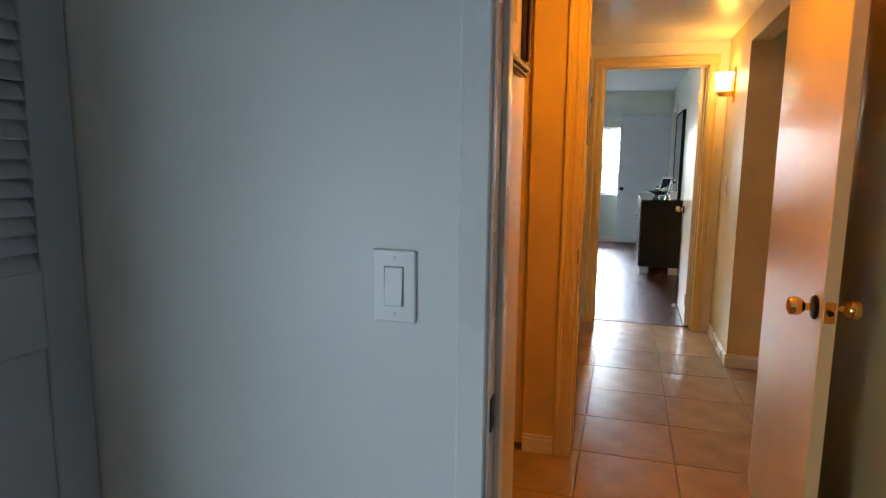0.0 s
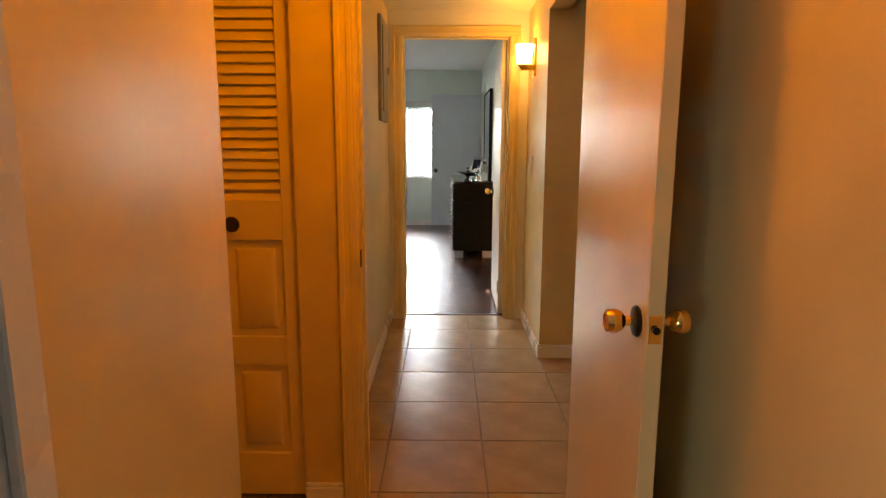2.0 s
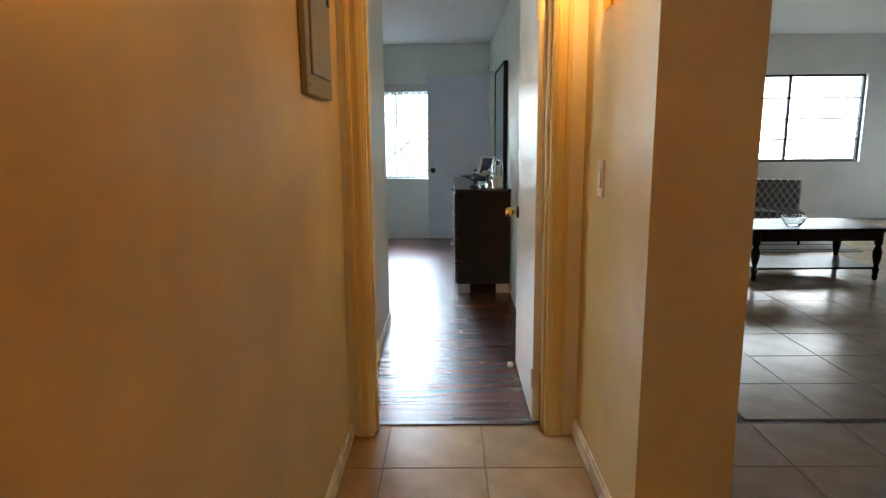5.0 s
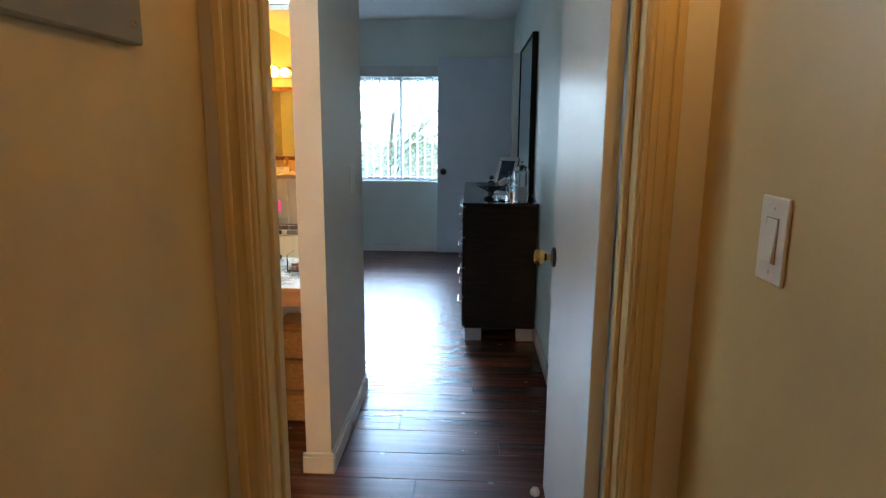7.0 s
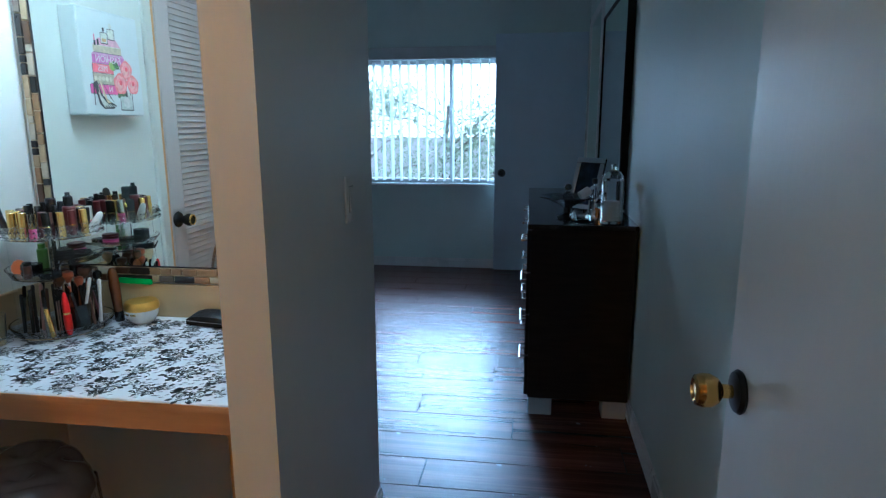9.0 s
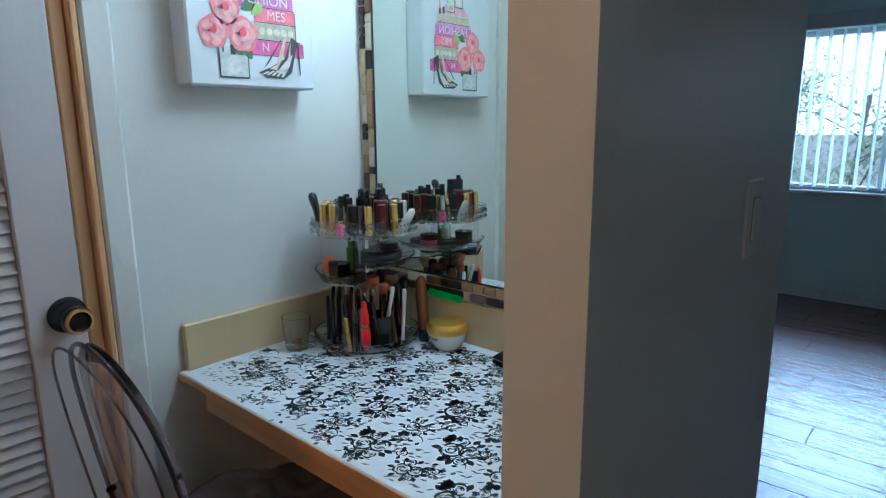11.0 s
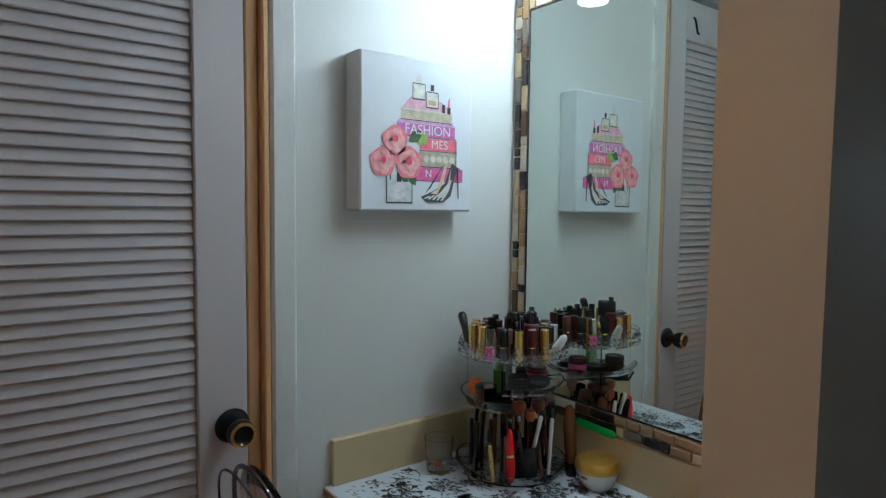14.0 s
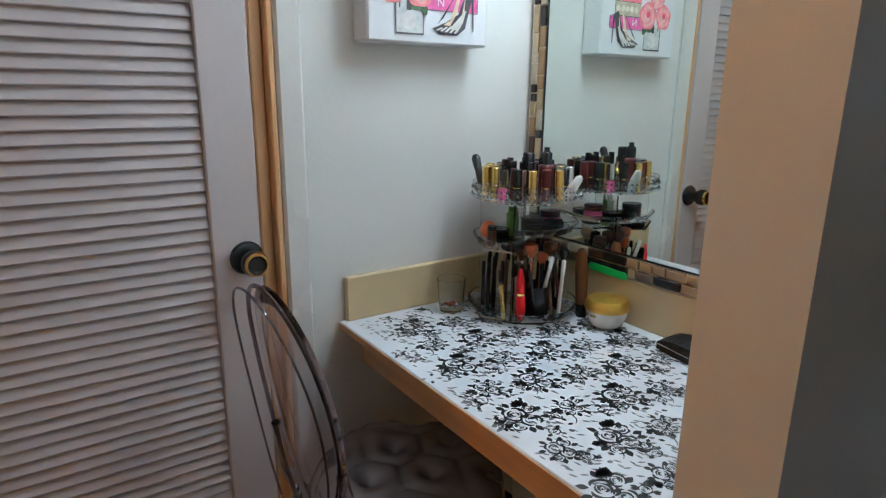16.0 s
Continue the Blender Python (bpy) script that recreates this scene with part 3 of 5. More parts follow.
boxpart("print", (FX + .010, FY0 + .10, FZ0 + .11, FX + .0108, FY1 - .10, FZ1 - .11), material("faded_print", (.42, .33, .20), .6, vary=.3, scale=14), pf)

dome = thing("ceiling_light", "small round frosted ceiling light over the entry", "ceiling light")
bm = bmesh.new()
turned(bm, [(0, HALL_Z), (.09, HALL_Z), (.09, HALL_Z - .02), (0, HALL_Z - .02)], pose(.35, -3.15, 0), 28)
part("canopy", bm, BRASS, dome)

# ---- hall things ----
sc = thing("wall_sconce", "lit brass wall sconce with a tapered frosted glass shade", "wall lamp")
SY = -.425
boxpart("back_plate", (HR - .012, SY - .052, 1.715, HR, SY + .052, 1.955), BRASS, sc, .004)
bm = bmesh.new()
for v in box(bm, HR - .118, SY - .036, 1.755, HR - .012, SY + .036, 1.793, .004):
    if v.co.z < 1.77 and v.co.x < HR - .08:
        v.co.x += .022
part("holder", bm, BRASS, sc)
bm = bmesh.new()
ring = []
for z, r in ((1.793, .040), (1.80, .044), (1.915, .056)):
    ring.append((z, r))
outer = []
for z, r in ring + [(1.915, .052), (1.80, .040), (1.797, .0)]:
    vs = []
    for k in range(24):
        a = 2 * math.pi * k / 24
        ca, sa = math.cos(a), math.sin(a)
        q = 1 / (abs(ca) ** 5 + abs(sa) ** 5) ** .2
        vs.append(bm.verts.new((HR - .072 + r * q * ca, SY + r * q * sa, z)))
    outer.append(vs)
for u, v in zip(outer, outer[1:]):
    for k in range(24):
        bm.faces.new((u[k], u[(k + 1) % 24], v[(k + 1) % 24], v[k]))
sh = part("shade", bm, glowing("sconce_glass", (1.0, .80, .48), 3.4), sc, "glowing frosted glass shade")
sh.visible_shadow = False

pn = thing("electrical_panel", "grey metal electrical panel set in the hall wall", "electrical panel")
PX = HL
bm = bmesh.new()
box(bm, PX, -.735, 1.426, PX + .022, -.350, 2.045, .003)
part("trim_frame", bm, STEEL, pn)
boxpart("door", (PX + .022, -.685, 1.486, PX + .030, -.405, 1.99), STEEL, pn, .003)
boxpart("latch", (PX + .030, -.440, 1.726, PX + .036, -.415, 1.771), BLACKPL, pn, .002, "small black latch")
for z in (1.454, 2.02):
    for y in (-.71, -.375):
        bm = bmesh.new()
        turned(bm, [(0, 0), (.005, 0), (.004, .002), (0, .0025)], Matrix.Translation((PX + .022, y, z)) @ pose(0, 0, 0, 0, 90), 10)
        part("screw", bm, CHROME, pn)

vg = thing("air_vent", "painted metal return-air grille low on the hall wall", "air vent")
VY0, VY1, VZ0, VZ1 = -2.05, -1.79, .15, .665
VP = material("painted_vent", (.66, .60, .48), .45, vary=.05)
for b in ((VY0, VZ0, VY1, VZ0 + .022), (VY0, VZ1 - .022, VY1, VZ1), (VY0, VZ0 + .022, VY0 + .022, VZ1 - .022), (VY1 - .022, VZ0 + .022, VY1, VZ1 - .022)):
    boxpart("frame", (HL, b[0], b[1], HL + .012, b[2], b[3]), VP, vg, .003)
# Black sheet stands in for the shade of the duct behind the slats.
boxpart("duct_shade", (HL, VY0 + .022, VZ0 + .022, HL + .002, VY1 - .022, VZ1 - .022), BLACKPL, vg)
bm = bmesh.new()
box(bm, -.008, VY0 + .022, -.001, .008, VY1 - .022, .001, m=pose(0, 0, 0, 0, 35))
sm = finish(bm, "slat", VP)
for i in range(20):
    s = new("slat", sm)
    s.parent, s.location = vg, (HL + .008, 0, VZ0 + .032 + i * .0238)

# ---- bedroom things ----
SATIN = material("silver_paint", (.30, .31, .32), .4, vary=.06)
dr = thing("dresser", "dark espresso wooden dresser with chrome handles", "dresser")
boxpart("carcass", (.400, 2.353, .082, .838, 3.862, .848), DARKWOOD, dr, .004)
boxpart("top", (.384, 2.345, .848, .842, 3.870, .871), material("dresser_top", (.016, .013, .012), .10, vary=.2, scale=6), dr, .003)
for y in (2.360, 3.76):
    for x in (.405, .73):
        boxpart("foot", (x, y, 0, x + .105, y + .095, .082), SATIN, dr, .004, "silver painted block foot")
boxpart("plinth", (.56, 2.50, .012, .70, 3.72, .082), BLACKPL, dr)
for c in range(3):
    for r in range(4):
        y0, z0 = 2.362 + c * .498, .092 + r * .189
        d = boxpart("drawer", (.384, y0, z0, .400, y0 + .493, z0 + .184), DARKWOOD, dr, .003)
        bm = bmesh.new()
        yc, zc = y0 + .246, z0 + .11
        tube(bm, [(.360, yc - .085, zc), (.360, yc + .085, zc)], .006)
        tube(bm, [(.384, yc - .07, zc), (.360, yc - .07, zc)], .005)
        tube(bm, [(.384, yc + .07, zc), (.360, yc + .07, zc)], .005)
        part("handle", bm, CHROME, d, "chrome bar handle")
EBONY = material("black_stained_wood", (.010, .009, .009), .6, vary=.3, scale=12, bump=.05, spec=.2)
dm = thing("dresser_mirror", "large wall mirror in a black frame behind the dresser", "mirror")
MY0, MY1, MZ0, MZ1 = 2.80, 3.82, .873, 1.925
for b in ((MY0, MZ0, MY0 + .022, MZ1), (MY1 - .022, MZ0, MY1, MZ1), (MY0 + .022, MZ0, MY1 - .022, MZ0 + .022), (MY0 + .022, MZ1 - .022, MY1 - .022, MZ1)):
    boxpart("frame", (.812, b[0], b[1], .849, b[2], b[3]), EBONY, dm, .004)
boxpart("glass", (.818, MY0 + .022, MZ0 + .022, .824, MY1 - .022, MZ1 - .022), MIRROR, dm)
cf = thing("door_frame_closet", "white casing of the bedroom closet opening", "door frame", kind="structure")
boxpart("casing", (BR - .016, 4.135, 0, BR, 4.20, 2.11), TRIM, cf, .004)
boxpart("casing", (BR - .016, 4.20, 2.05, BR, 5.0, 2.11), TRIM, cf, .004)
boxpart("casing", (BR - .016, 5.0, 0, BR, 5.06, 2.11), TRIM, cf, .004)

DZ = .871
DARKGLASS = material("black_glaze", (.010, .010, .011), .08, vary=.1)
CLEAR = clear("clear_glass", (.98, 1, 1), .01, 1.48)
bo = thing("footed_bowl", "black footed bowl with a wide rim on the dresser", "bowl", pose(.560, 2.57, DZ))
bm = bmesh.new()
turned(bm, [(0, 0), (.045, 0), (.045, .012), (.020, .022), (.018, .045), (.045, .062), (.105, .088), (.128, .092), (.128, .097), (.10, .094), (.04, .070), (0, .066)], None, 32)
part("body", bm, DARKGLASS, bo)
def bottle(name, label, m, prof, cap, body_mat, cap_mat, liquid=None):
    b = thing(name, label, "bottle", m)
    bm = bmesh.new()
    turned(bm, prof, None, 20)
    part("body", bm, body_mat, b)
    bm = bmesh.new()
    turned(bm, cap, None, 16)
    part("cap", bm, cap_mat, b)
    if liquid:
        bm = bmesh.new()
        turned(bm, liquid[0], None, 20)
        part("liquid", bm, liquid[1], b)
    return b


AMBER = clear("amber_liquid", (.75, .22, .04), .05, 1.36)
FROST = material("pale_label", (.80, .80, .78), .4, vary=.05)
bottle("perfume_bottle", "small glass perfume bottle with a dark round cap in the bowl", pose(.560, 2.56, DZ + .068), [(0, 0), (.022, 0), (.026, .02), (.022, .045), (.009, .052), (.009, .06), (0, .06)], [(0, .058), (.012, .058), (.016, .068), (.012, .082), (0, .085)], CLEAR, BLACKPL)
bottle("perfume_bottle", "pale perfume bottle lying among others in the bowl", pose(.615, 2.59, DZ + .095, 0, 60, 20), [(0, 0), (.02, 0), (.02, .05), (.008, .056), (0, .056)], [(0, .055), (.01, .055), (.01, .075), (0, .075)], FROST, CHROME)
bottle("tall_bottle", "slim clear glass bottle with a dark stopper", pose(.682, 2.62, DZ), [(0, 0), (.024, 0), (.026, .01), (.026, .085), (.010, .125), (.009, .15), (0, .15)], [(0, .148), (.012, .148), (.013, .172), (0, .175)], CLEAR, BLACKPL)
bottle("liquor_bottle", "square bottle of amber liquid on the dresser", pose(.706, 2.545, DZ), [(0, 0), (.026, 0), (.028, .01), (.028, .07), (.012, .09), (.011, .11), (0, .11)], [(0, .108), (.014, .108), (.014, .125), (0, .125)], CLEAR, BLACKPL, ([(0, .004), (.022, .004), (.023, .05), (0, .05)], AMBER))
def glass_dish(label, m, r, h):
    d = thing("glass_dish", label, "dish", m)
    bm = bmesh.new()
    turned(bm, [(0, 0), (r * .9, 0), (r, h * .3), (r * .96, h), (r * .9, h), (r * .92, h * .35), (0, h * .22)], None, 24)
    part("body", bm, CLEAR, d)
    return d


glass_dish("low clear glass dish on the dresser edge", pose(.622, 2.44, DZ), .052, .05)
glass_dish("low clear glass dish beside the jar", pose(.609, 2.52, DZ), .045, .03)
cj = thing("glass_canister", "clear domed glass canister with a knobbed lid", "jar", pose(.738, 2.435, DZ))
bm = bmesh.new()
turned(bm, [(0, 0), (.044, 0), (.046, .006), (.046, .18), (.042, .18), (.042, .01), (0, .008)], None, 28)
part("body", bm, CLEAR, cj)
bm = bmesh.new()
turned(bm, [(.045, .181), (.044, .196), (.032, .216), (.011, .226), (.011, .231), (.014, .240), (.008, .249), (0, .250)], None, 28)
part("lid", bm, CLEAR, cj)
bm = bmesh.new()
turned(bm, [(0, .012), (.034, .012), (.036, .03), (.034, .095), (0, .10)], None, 16)
part("contents", bm, FROST, cj, "white cotton contents")
ph = thing("photo_frame", "mirrored silver photo frame leaning on its stand", "photo frame", pose(.640, 2.84, DZ, -16, 0, -48))
for b in ((-.09, 0, .09, .028), (-.09, .232, .09, .26), (-.09, .028, -.062, .232), (.062, .028, .09, .232)):
    boxpart("frame", (b[0], -.009, b[1], b[2], .009, b[3]), CHROME, ph, .003)
boxpart("photo", (-.062, -.002, .028, .062, .003, .232), material("dark_blue_photo", (.03, .05, .08), .2, vary=.5, scale=18), ph)
bm = bmesh.new()
box(bm, -.02, .0, .0, .02, .004, .15, m=pose(0, .012, .01, -24))
part("stand", bm, BLACKPL, ph)
ds = thing("door_stop", "small white rubber door stop by the bedroom door", "door stop", pose(.680, .715, 0))
bm = bmesh.new()
turned(bm, [(0, 0), (.016, 0), (.018, .012), (.012, .024), (0, .028)], None, 16)
part("rubber_dome", bm, PLATE, ds)

# ---- living room things ----
cb = thing("dark_cabinet", "tall black carved cabinet on short legs in the living room", "cabinet", pose(1.50, .42, 0))
# body stands beside the opening; its outer edge shows
boxpart("base_body", (-.23, -.20, .16, .165, .28, .53), DARKWOOD, cb, .006)
boxpart("base_top", (-.232, -.23, .53, .185, .30, .565), DARKWOOD, cb, .006)
boxpart("step", (-.23, -.18, .565, .14, .28, .735), DARKWOOD, cb, .005)
boxpart("upper_body", (-.23, -.16, .735, .115, .27, 2.05), DARKWOOD, cb, .006)
boxpart("cornice", (-.232, -.18, 2.05, .14, .29, 2.10), DARKWOOD, cb, .008)
boxpart("cornice", (-.233, -.20, 2.10, .16, .30, 2.15), DARKWOOD, cb, .01)
for x, y in ((.125, -.17), (.125, .24), (-.20, -.17), (-.20, .24)):
    bm = bmesh.new()
    for v in box(bm, x - .03, y - .03, 0, x + .03, y + .03, .16, .004):
        if v.co.z < .08:
            v.co.x = x + (v.co.x - x) * .55 + .012
            v.co.y = y + (v.co.y - y) * .55
    part("leg", bm, DARKWOOD, cb)

sf = thing("sofa", "dark grey fabric sofa under the living room window", "sofa", pose(2.93, 5.98, 0))
def cushion(name, b, mat, parent, bev=.05, label="", m=None):
    bm = bmesh.new()
    vs = box(bm, *b)
    bmesh.ops.subdivide_edges(bm, edges=bm.edges[:], cuts=5, use_grid_fill=True)
    c = Vector(((b[0] + b[3]) / 2, (b[1] + b[4]) / 2, (b[2] + b[5]) / 2))
    h = Vector(((b[3] - b[0]) / 2, (b[4] - b[1]) / 2, (b[5] - b[2]) / 2))
    for v in bm.verts:
        q = Vector(((v.co.x - c.x) / h.x, (v.co.y - c.y) / h.y, (v.co.z - c.z) / h.z))
        k = 1 - .035 * (q.x ** 2 + q.y ** 2 + q.z ** 2 - 1)
        v.co = Vector((c.x + h.x * q.x * k, c.y + h.y * q.y * k, c.z + h.z * q.z * k))
    if m is not None:
        bmesh.ops.transform(bm, matrix=m, verts=bm.verts[:])
    return part(name, bm, mat, parent, label)


cushion("base", (-1.1, -.45, .05, 1.1, .45, .30), GREYFAB, sf)
for x in (-.95, 0):
    cushion("seat_cushion", (x, -.47, .30, x + .94, .25, .46), GREYFAB, sf)
    cushion("back_cushion", (x, .15, .44, x + .94, .40, .82), GREYFAB, sf)
cushion("backrest", (-1.1, .33, .2, 1.1, .48, .80), GREYFAB, sf)
cushion("armrest", (-1.16, -.45, .05, -.96, .45, .62), GREYFAB, sf)
cushion("armrest", (.96, -.45, .05, 1.16, .45, .62), GREYFAB, sf)


def trellis(base=(.60, .44, .04), line=(.75, .72, .62), name="yellow_trellis_fabric"):
    m = material(name, base, .85, vary=.1, scale=40, bump=.2, bump_scale=300)
    t = m.node_tree
    b = t.nodes["Principled BSDF"]
    old = b.inputs["Base Color"].links[0].from_socket
    tex = t.nodes.new("ShaderNodeTexCoord")
    sep = t.nodes.new("ShaderNodeSeparateXYZ")
    t.links.new(tex.outputs["Object"], sep.inputs[0])
    def wave(sign):
        a = t.nodes.new("ShaderNodeMath")
        a.operation = 'MULTIPLY_ADD'
        a.inputs[1].default_value = sign
        t.links.new(sep.outputs["X"], a.inputs[0])
        t.links.new(sep.outputs["Z"], a.inputs[2])
        p = t.nodes.new("ShaderNodeMath")
        p.operation = 'PINGPONG'
        p.inputs[1].default_value = .06
        t.links.new(a.outputs[0], p.inputs[0])
        q = t.nodes.new("ShaderNodeMath")
        q.operation = 'LESS_THAN'
        q.inputs[1].default_value = .010
        t.links.new(p.outputs[0], q.inputs[0])
        return q
    w1, w2 = wave(1.5), wave(-1.5)
    mx = t.nodes.new("ShaderNodeMath")
    mx.operation = 'MAXIMUM'
    t.links.new(w1.outputs[0], mx.inputs[0]), t.links.new(w2.outputs[0], mx.inputs[1])
    mix = t.nodes.new("ShaderNodeMixRGB")
    mix.inputs[2].default_value = (*line, 1)
    t.links.new(mx.outputs[0], mix.inputs[0])
    t.links.new(old, mix.inputs[1])
    t.links.new(mix.outputs[0], b.inputs["Base Color"])
    return m


cp = thing("throw_pillow", "mustard yellow throw pillow with a white trellis pattern", "pillow", pose(3.62, 5.90, .46), "pillows on the sofa")
cushion("cover", (-.22, -.07, 0, .22, .07, .42), trellis(), cp, m=pose(0, 0, 0, -14))
cp = thing("throw_pillow", "grey blue throw pillow leaning on the sofa", "pillow", pose(3.80, 6.08, .46), "pillows on the sofa")
cushion("cover", (-.20, -.07, 0, .20, .07, .36), material("blue_grey_fabric", (.16, .20, .28), .9, vary=.2, scale=50), cp, m=pose(0, 0, 0, -16))
rg = thing("area_rug", "pale area rug with dark border stripes before the sofa", "rug")
boxpart("carpet", (1.9, 4.05, .0, 4.9, 5.40, .012), material("pale_rug", (.42, .40, .36), .95, vary=.15, scale=30, bump=.5, bump_scale=200), rg, .004)
for y in (4.12, 4.44):
    boxpart("stripe", (1.9, y, .0115, 4.9, y + .035, .0135), material("dark_rug_stripe", (.04, .04, .045), .95), rg)

tb = thing("coffee_table", "dark wooden coffee table with turned legs and lower shelf", "table", pose(3.02, 2.70, 0))
boxpart("tabletop", (-.03, -.03, .44, 1.15, .65, .475), DARKWOOD, tb, .006)
for b in ((.05, .0, 1.07, .02), (.05, .60, 1.07, .62), (.0, .05, .02, .57), (1.10, .05, 1.12, .57)):
    boxpart("apron", (b[0], b[1], .36, b[2], b[3], .44), DARKWOOD, tb, .002)
for x in (.025, 1.095):
    for y in (.025, .595):
        bm = bmesh.new()
        turned(bm, [(0, 0), (.014, 0), (.024, .03), (.020, .06), (.030, .10), (.018, .13), (.034, .20), (.038, .26), (.022, .31), (.034, .335), (.034, .44), (0, .44)], pose(x, y, 0), 16)
        part("leg", bm, DARKWOOD, tb)
boxpart("lower_shelf", (.03, .03, .10, 1.09, .59, .118), DARKWOOD, tb, .003)
gb = thing("glass_bowl", "clear glass bowl on the coffee table", "bowl", pose(3.42, 2.85, .475))
bm = bmesh.new()
turned(bm, [(0, 0), (.05, 0), (.09, .05), (.10, .09), (.095, .09), (.085, .05), (.045, .006), (0, .006)], None, 24)
part("body", bm, clear("bowl_glass", (.95, 1, 1), .02, 1.48), gb)
ac = thing("accent_chair", "low accent chair in grey and white trellis fabric", "chair", pose(4.25, 4.75, 0, 0, 0, -20))
GTREL = trellis((.17, .18, .19), (.62, .63, .62), "grey_trellis_fabric")
cushion("seat", (-.30, -.30, .20, .30, .30, .40), GTREL, ac)
cushion("backrest", (-.30, .20, .22, .30, .34, .74), GTREL, ac)
boxpart("back_piping", (-.31, .192, .30, -.292, .21, .74), PLATE, ac, .006, "white piping")
boxpart("back_piping", (.292, .192, .30, .31, .21, .74), PLATE, ac, .006, "white piping")
for x in (-.25, .25):
    for y in (-.25, .27):
        bm = bmesh.new()
        turned(bm, [(0, 0), (.015, 0), (.024, .21), (0, .21)], pose(x, y, 0), 12)
        part("leg", bm, DARKWOOD, ac)

# ---- bathroom, seen in the vanity mirror ----
bv = thing("bathroom_vanity", "cream bathroom vanity with drawers under a pale counter", "vanity", pose(-1.55, -2.28, 0))
boxpart("cabinet", (-.55, 0, .08, .55, .50, .83), DOORW, bv, .004)
boxpart("counter", (-.57, 0, .83, .57, .53, .87), CREAM, bv, .005)
for k in range(4):
    d = boxpart("drawer", (-.20, .50, .10 + k * .18, .20, .518, .27 + k * .18), DOORW, bv, .004)
    boxpart("pull", (-.04, .518, .18 + k * .18, .04, .53, .19 + k * .18), BRASS, d, .002)
for x in (-.53, .22):
    boxpart("door", (x, .50, .10, x + .31, .518, .81), DOORW, bv, .004)
bl = thing("bathroom_light", "lit brass light bar with round bulbs over the bathroom vanity", "wall lamp", pose(-1.55, -2.28, 1.86))
boxpart("bar", (-.35, 0, -.05, .35, .03, .05), BRASS, bl, .004)
for x in (-.26, -.09, .09, .26):
    bm = bmesh.new()
    turned(bm, [(0, -.045), (.025, -.038), (.042, -.015), (.045, 0), (.042, .015), (.025, .038), (0, .045)], pose(x, .075, 0), 20)
    part("bulb", bm, glowing("warm_bulb", (1, .72, .36), 9), bl, "glowing round bulb")
    bm = bmesh.new()
    tube(bm, [(x, .03, 0), (x, .045, 0)], .018, 12)
    part("socket", bm, BRASS, bl)
bp = thing("bathroom_mirror", "wide bathroom mirror in a dark brown wooden frame", "mirror", pose(-1.55, -2.28, .98))
boxpart("glass", (-.46, .004, .04, .46, .010, .70), MIRROR, bp)
for b in ((-.50, 0, .50, .04), (-.50, .70, .50, .74), (-.50, .04, -.46, .70), (.46, .04, .50, .70)):
    boxpart("frame", (b[0], 0, b[1], b[2], .022, b[3]), WALNUT, bp, .003)
pk = thing("framed_painting", "small dark painting in a brown frame on the bathroom wall", "picture frame", pose(-1.45, -.10, 1.40))
for b in ((-.20, 0, .20, .035), (-.20, .265, .20, .30), (-.20, .035, -.165, .265), (.165, .035, .20, .265)):
    boxpart("moulding", (b[0], -.022, b[1], b[2], 0, b[3]), WALNUT, pk, .003)
boxpart("canvas", (-.165, -.010, .035, .165, -.004, .265), material("dark_oil_paint", (.10, .055, .02), .4, vary=.6, scale=9), pk)
fc = thing("basin_tap", "brass basin tap on the bathroom counter", "tap", pose(-1.45, -2.17, .87))
bm = bmesh.new()
turned(bm, [(0, 0), (.026, 0), (.022, .02), (.014, .03), (.013, .12), (0, .125)], None, 16)
tube(bm, [(0, 0, .11), (0, .05, .14), (0, .11, .125), (0, .125, .10)], .010, 10)
part("spout", bm, BRASS, fc)
for x in (-.10, .10):
    bm = bmesh.new()
    turned(bm, [(0, 0), (.022, 0), (.018, .02), (.024, .04), (.016, .055), (0, .057)], pose(x, 0, 0), 14)
    part("tap_handle", bm, BRASS, fc)
bb = thing("soap_bottle", "blue plastic soap bottle with a white pump", "bottle", pose(-1.72, -2.10, .87))
bm = bmesh.new()
turned(bm, [(0, 0), (.034, 0), (.036, .01), (.036, .12), (.014, .145), (0, .145)], None, 18)
part("body", bm, material("blue_plastic", (.02, .07, .30), .25, vary=.1), bb)
bm = bmesh.new()
turned(bm, [(0, .146), (.013, .146), (.013, .165), (.006, .168), (.006, .19), (0, .19)], None, 12)
tube(bm, [(0, 0, .185), (0, .035, .182)], .005, 8)
part("pump", bm, PLATE, bb)
tl = thing("folded_towel", "white folded towel on the bathroom counter", "towel", pose(-1.52, -2.0, .87))
cushion("fold", (-.11, -.09, 0, .11, .09, .05), PLATE, tl)
lamp("bathroom_bulb_light", 'POINT', pose(-1.55, -2.12, 1.86), 140, (1, .38, .02), radius=.05)

# ---- vanity nook ----
CT = .724
vt = thing("vanity_counter", "white vanity counter with black rose print and wood apron", "vanity")
boxpart("top", (-1.063, .856, CT - .015, -.188, 1.393, CT), material("white_laminate", (.80, .83, .88), .22, vary=.02), vt, .002)
boxpart("edge_band", (-1.063, .8535, CT - .017, -.188, .8558, CT - .003), APRON, vt)
boxpart("apron", (-1.00, .878, CT - .080, -.188, .896, CT - .015), APRON, vt, .002)
boxpart("backsplash", (-1.063, .868, CT, -1.047, 1.393, CT + .103), CREAM, vt, .003)
boxpart("backsplash", (-1.047, 1.386, CT, -.188, 1.393, CT + .103), CREAM, vt, .003)


def flat(bm, pts, z):
    """A flat polygon at height z."""
    bm.faces.new([bm.verts.new((x, y, z)) for x, y in pts])


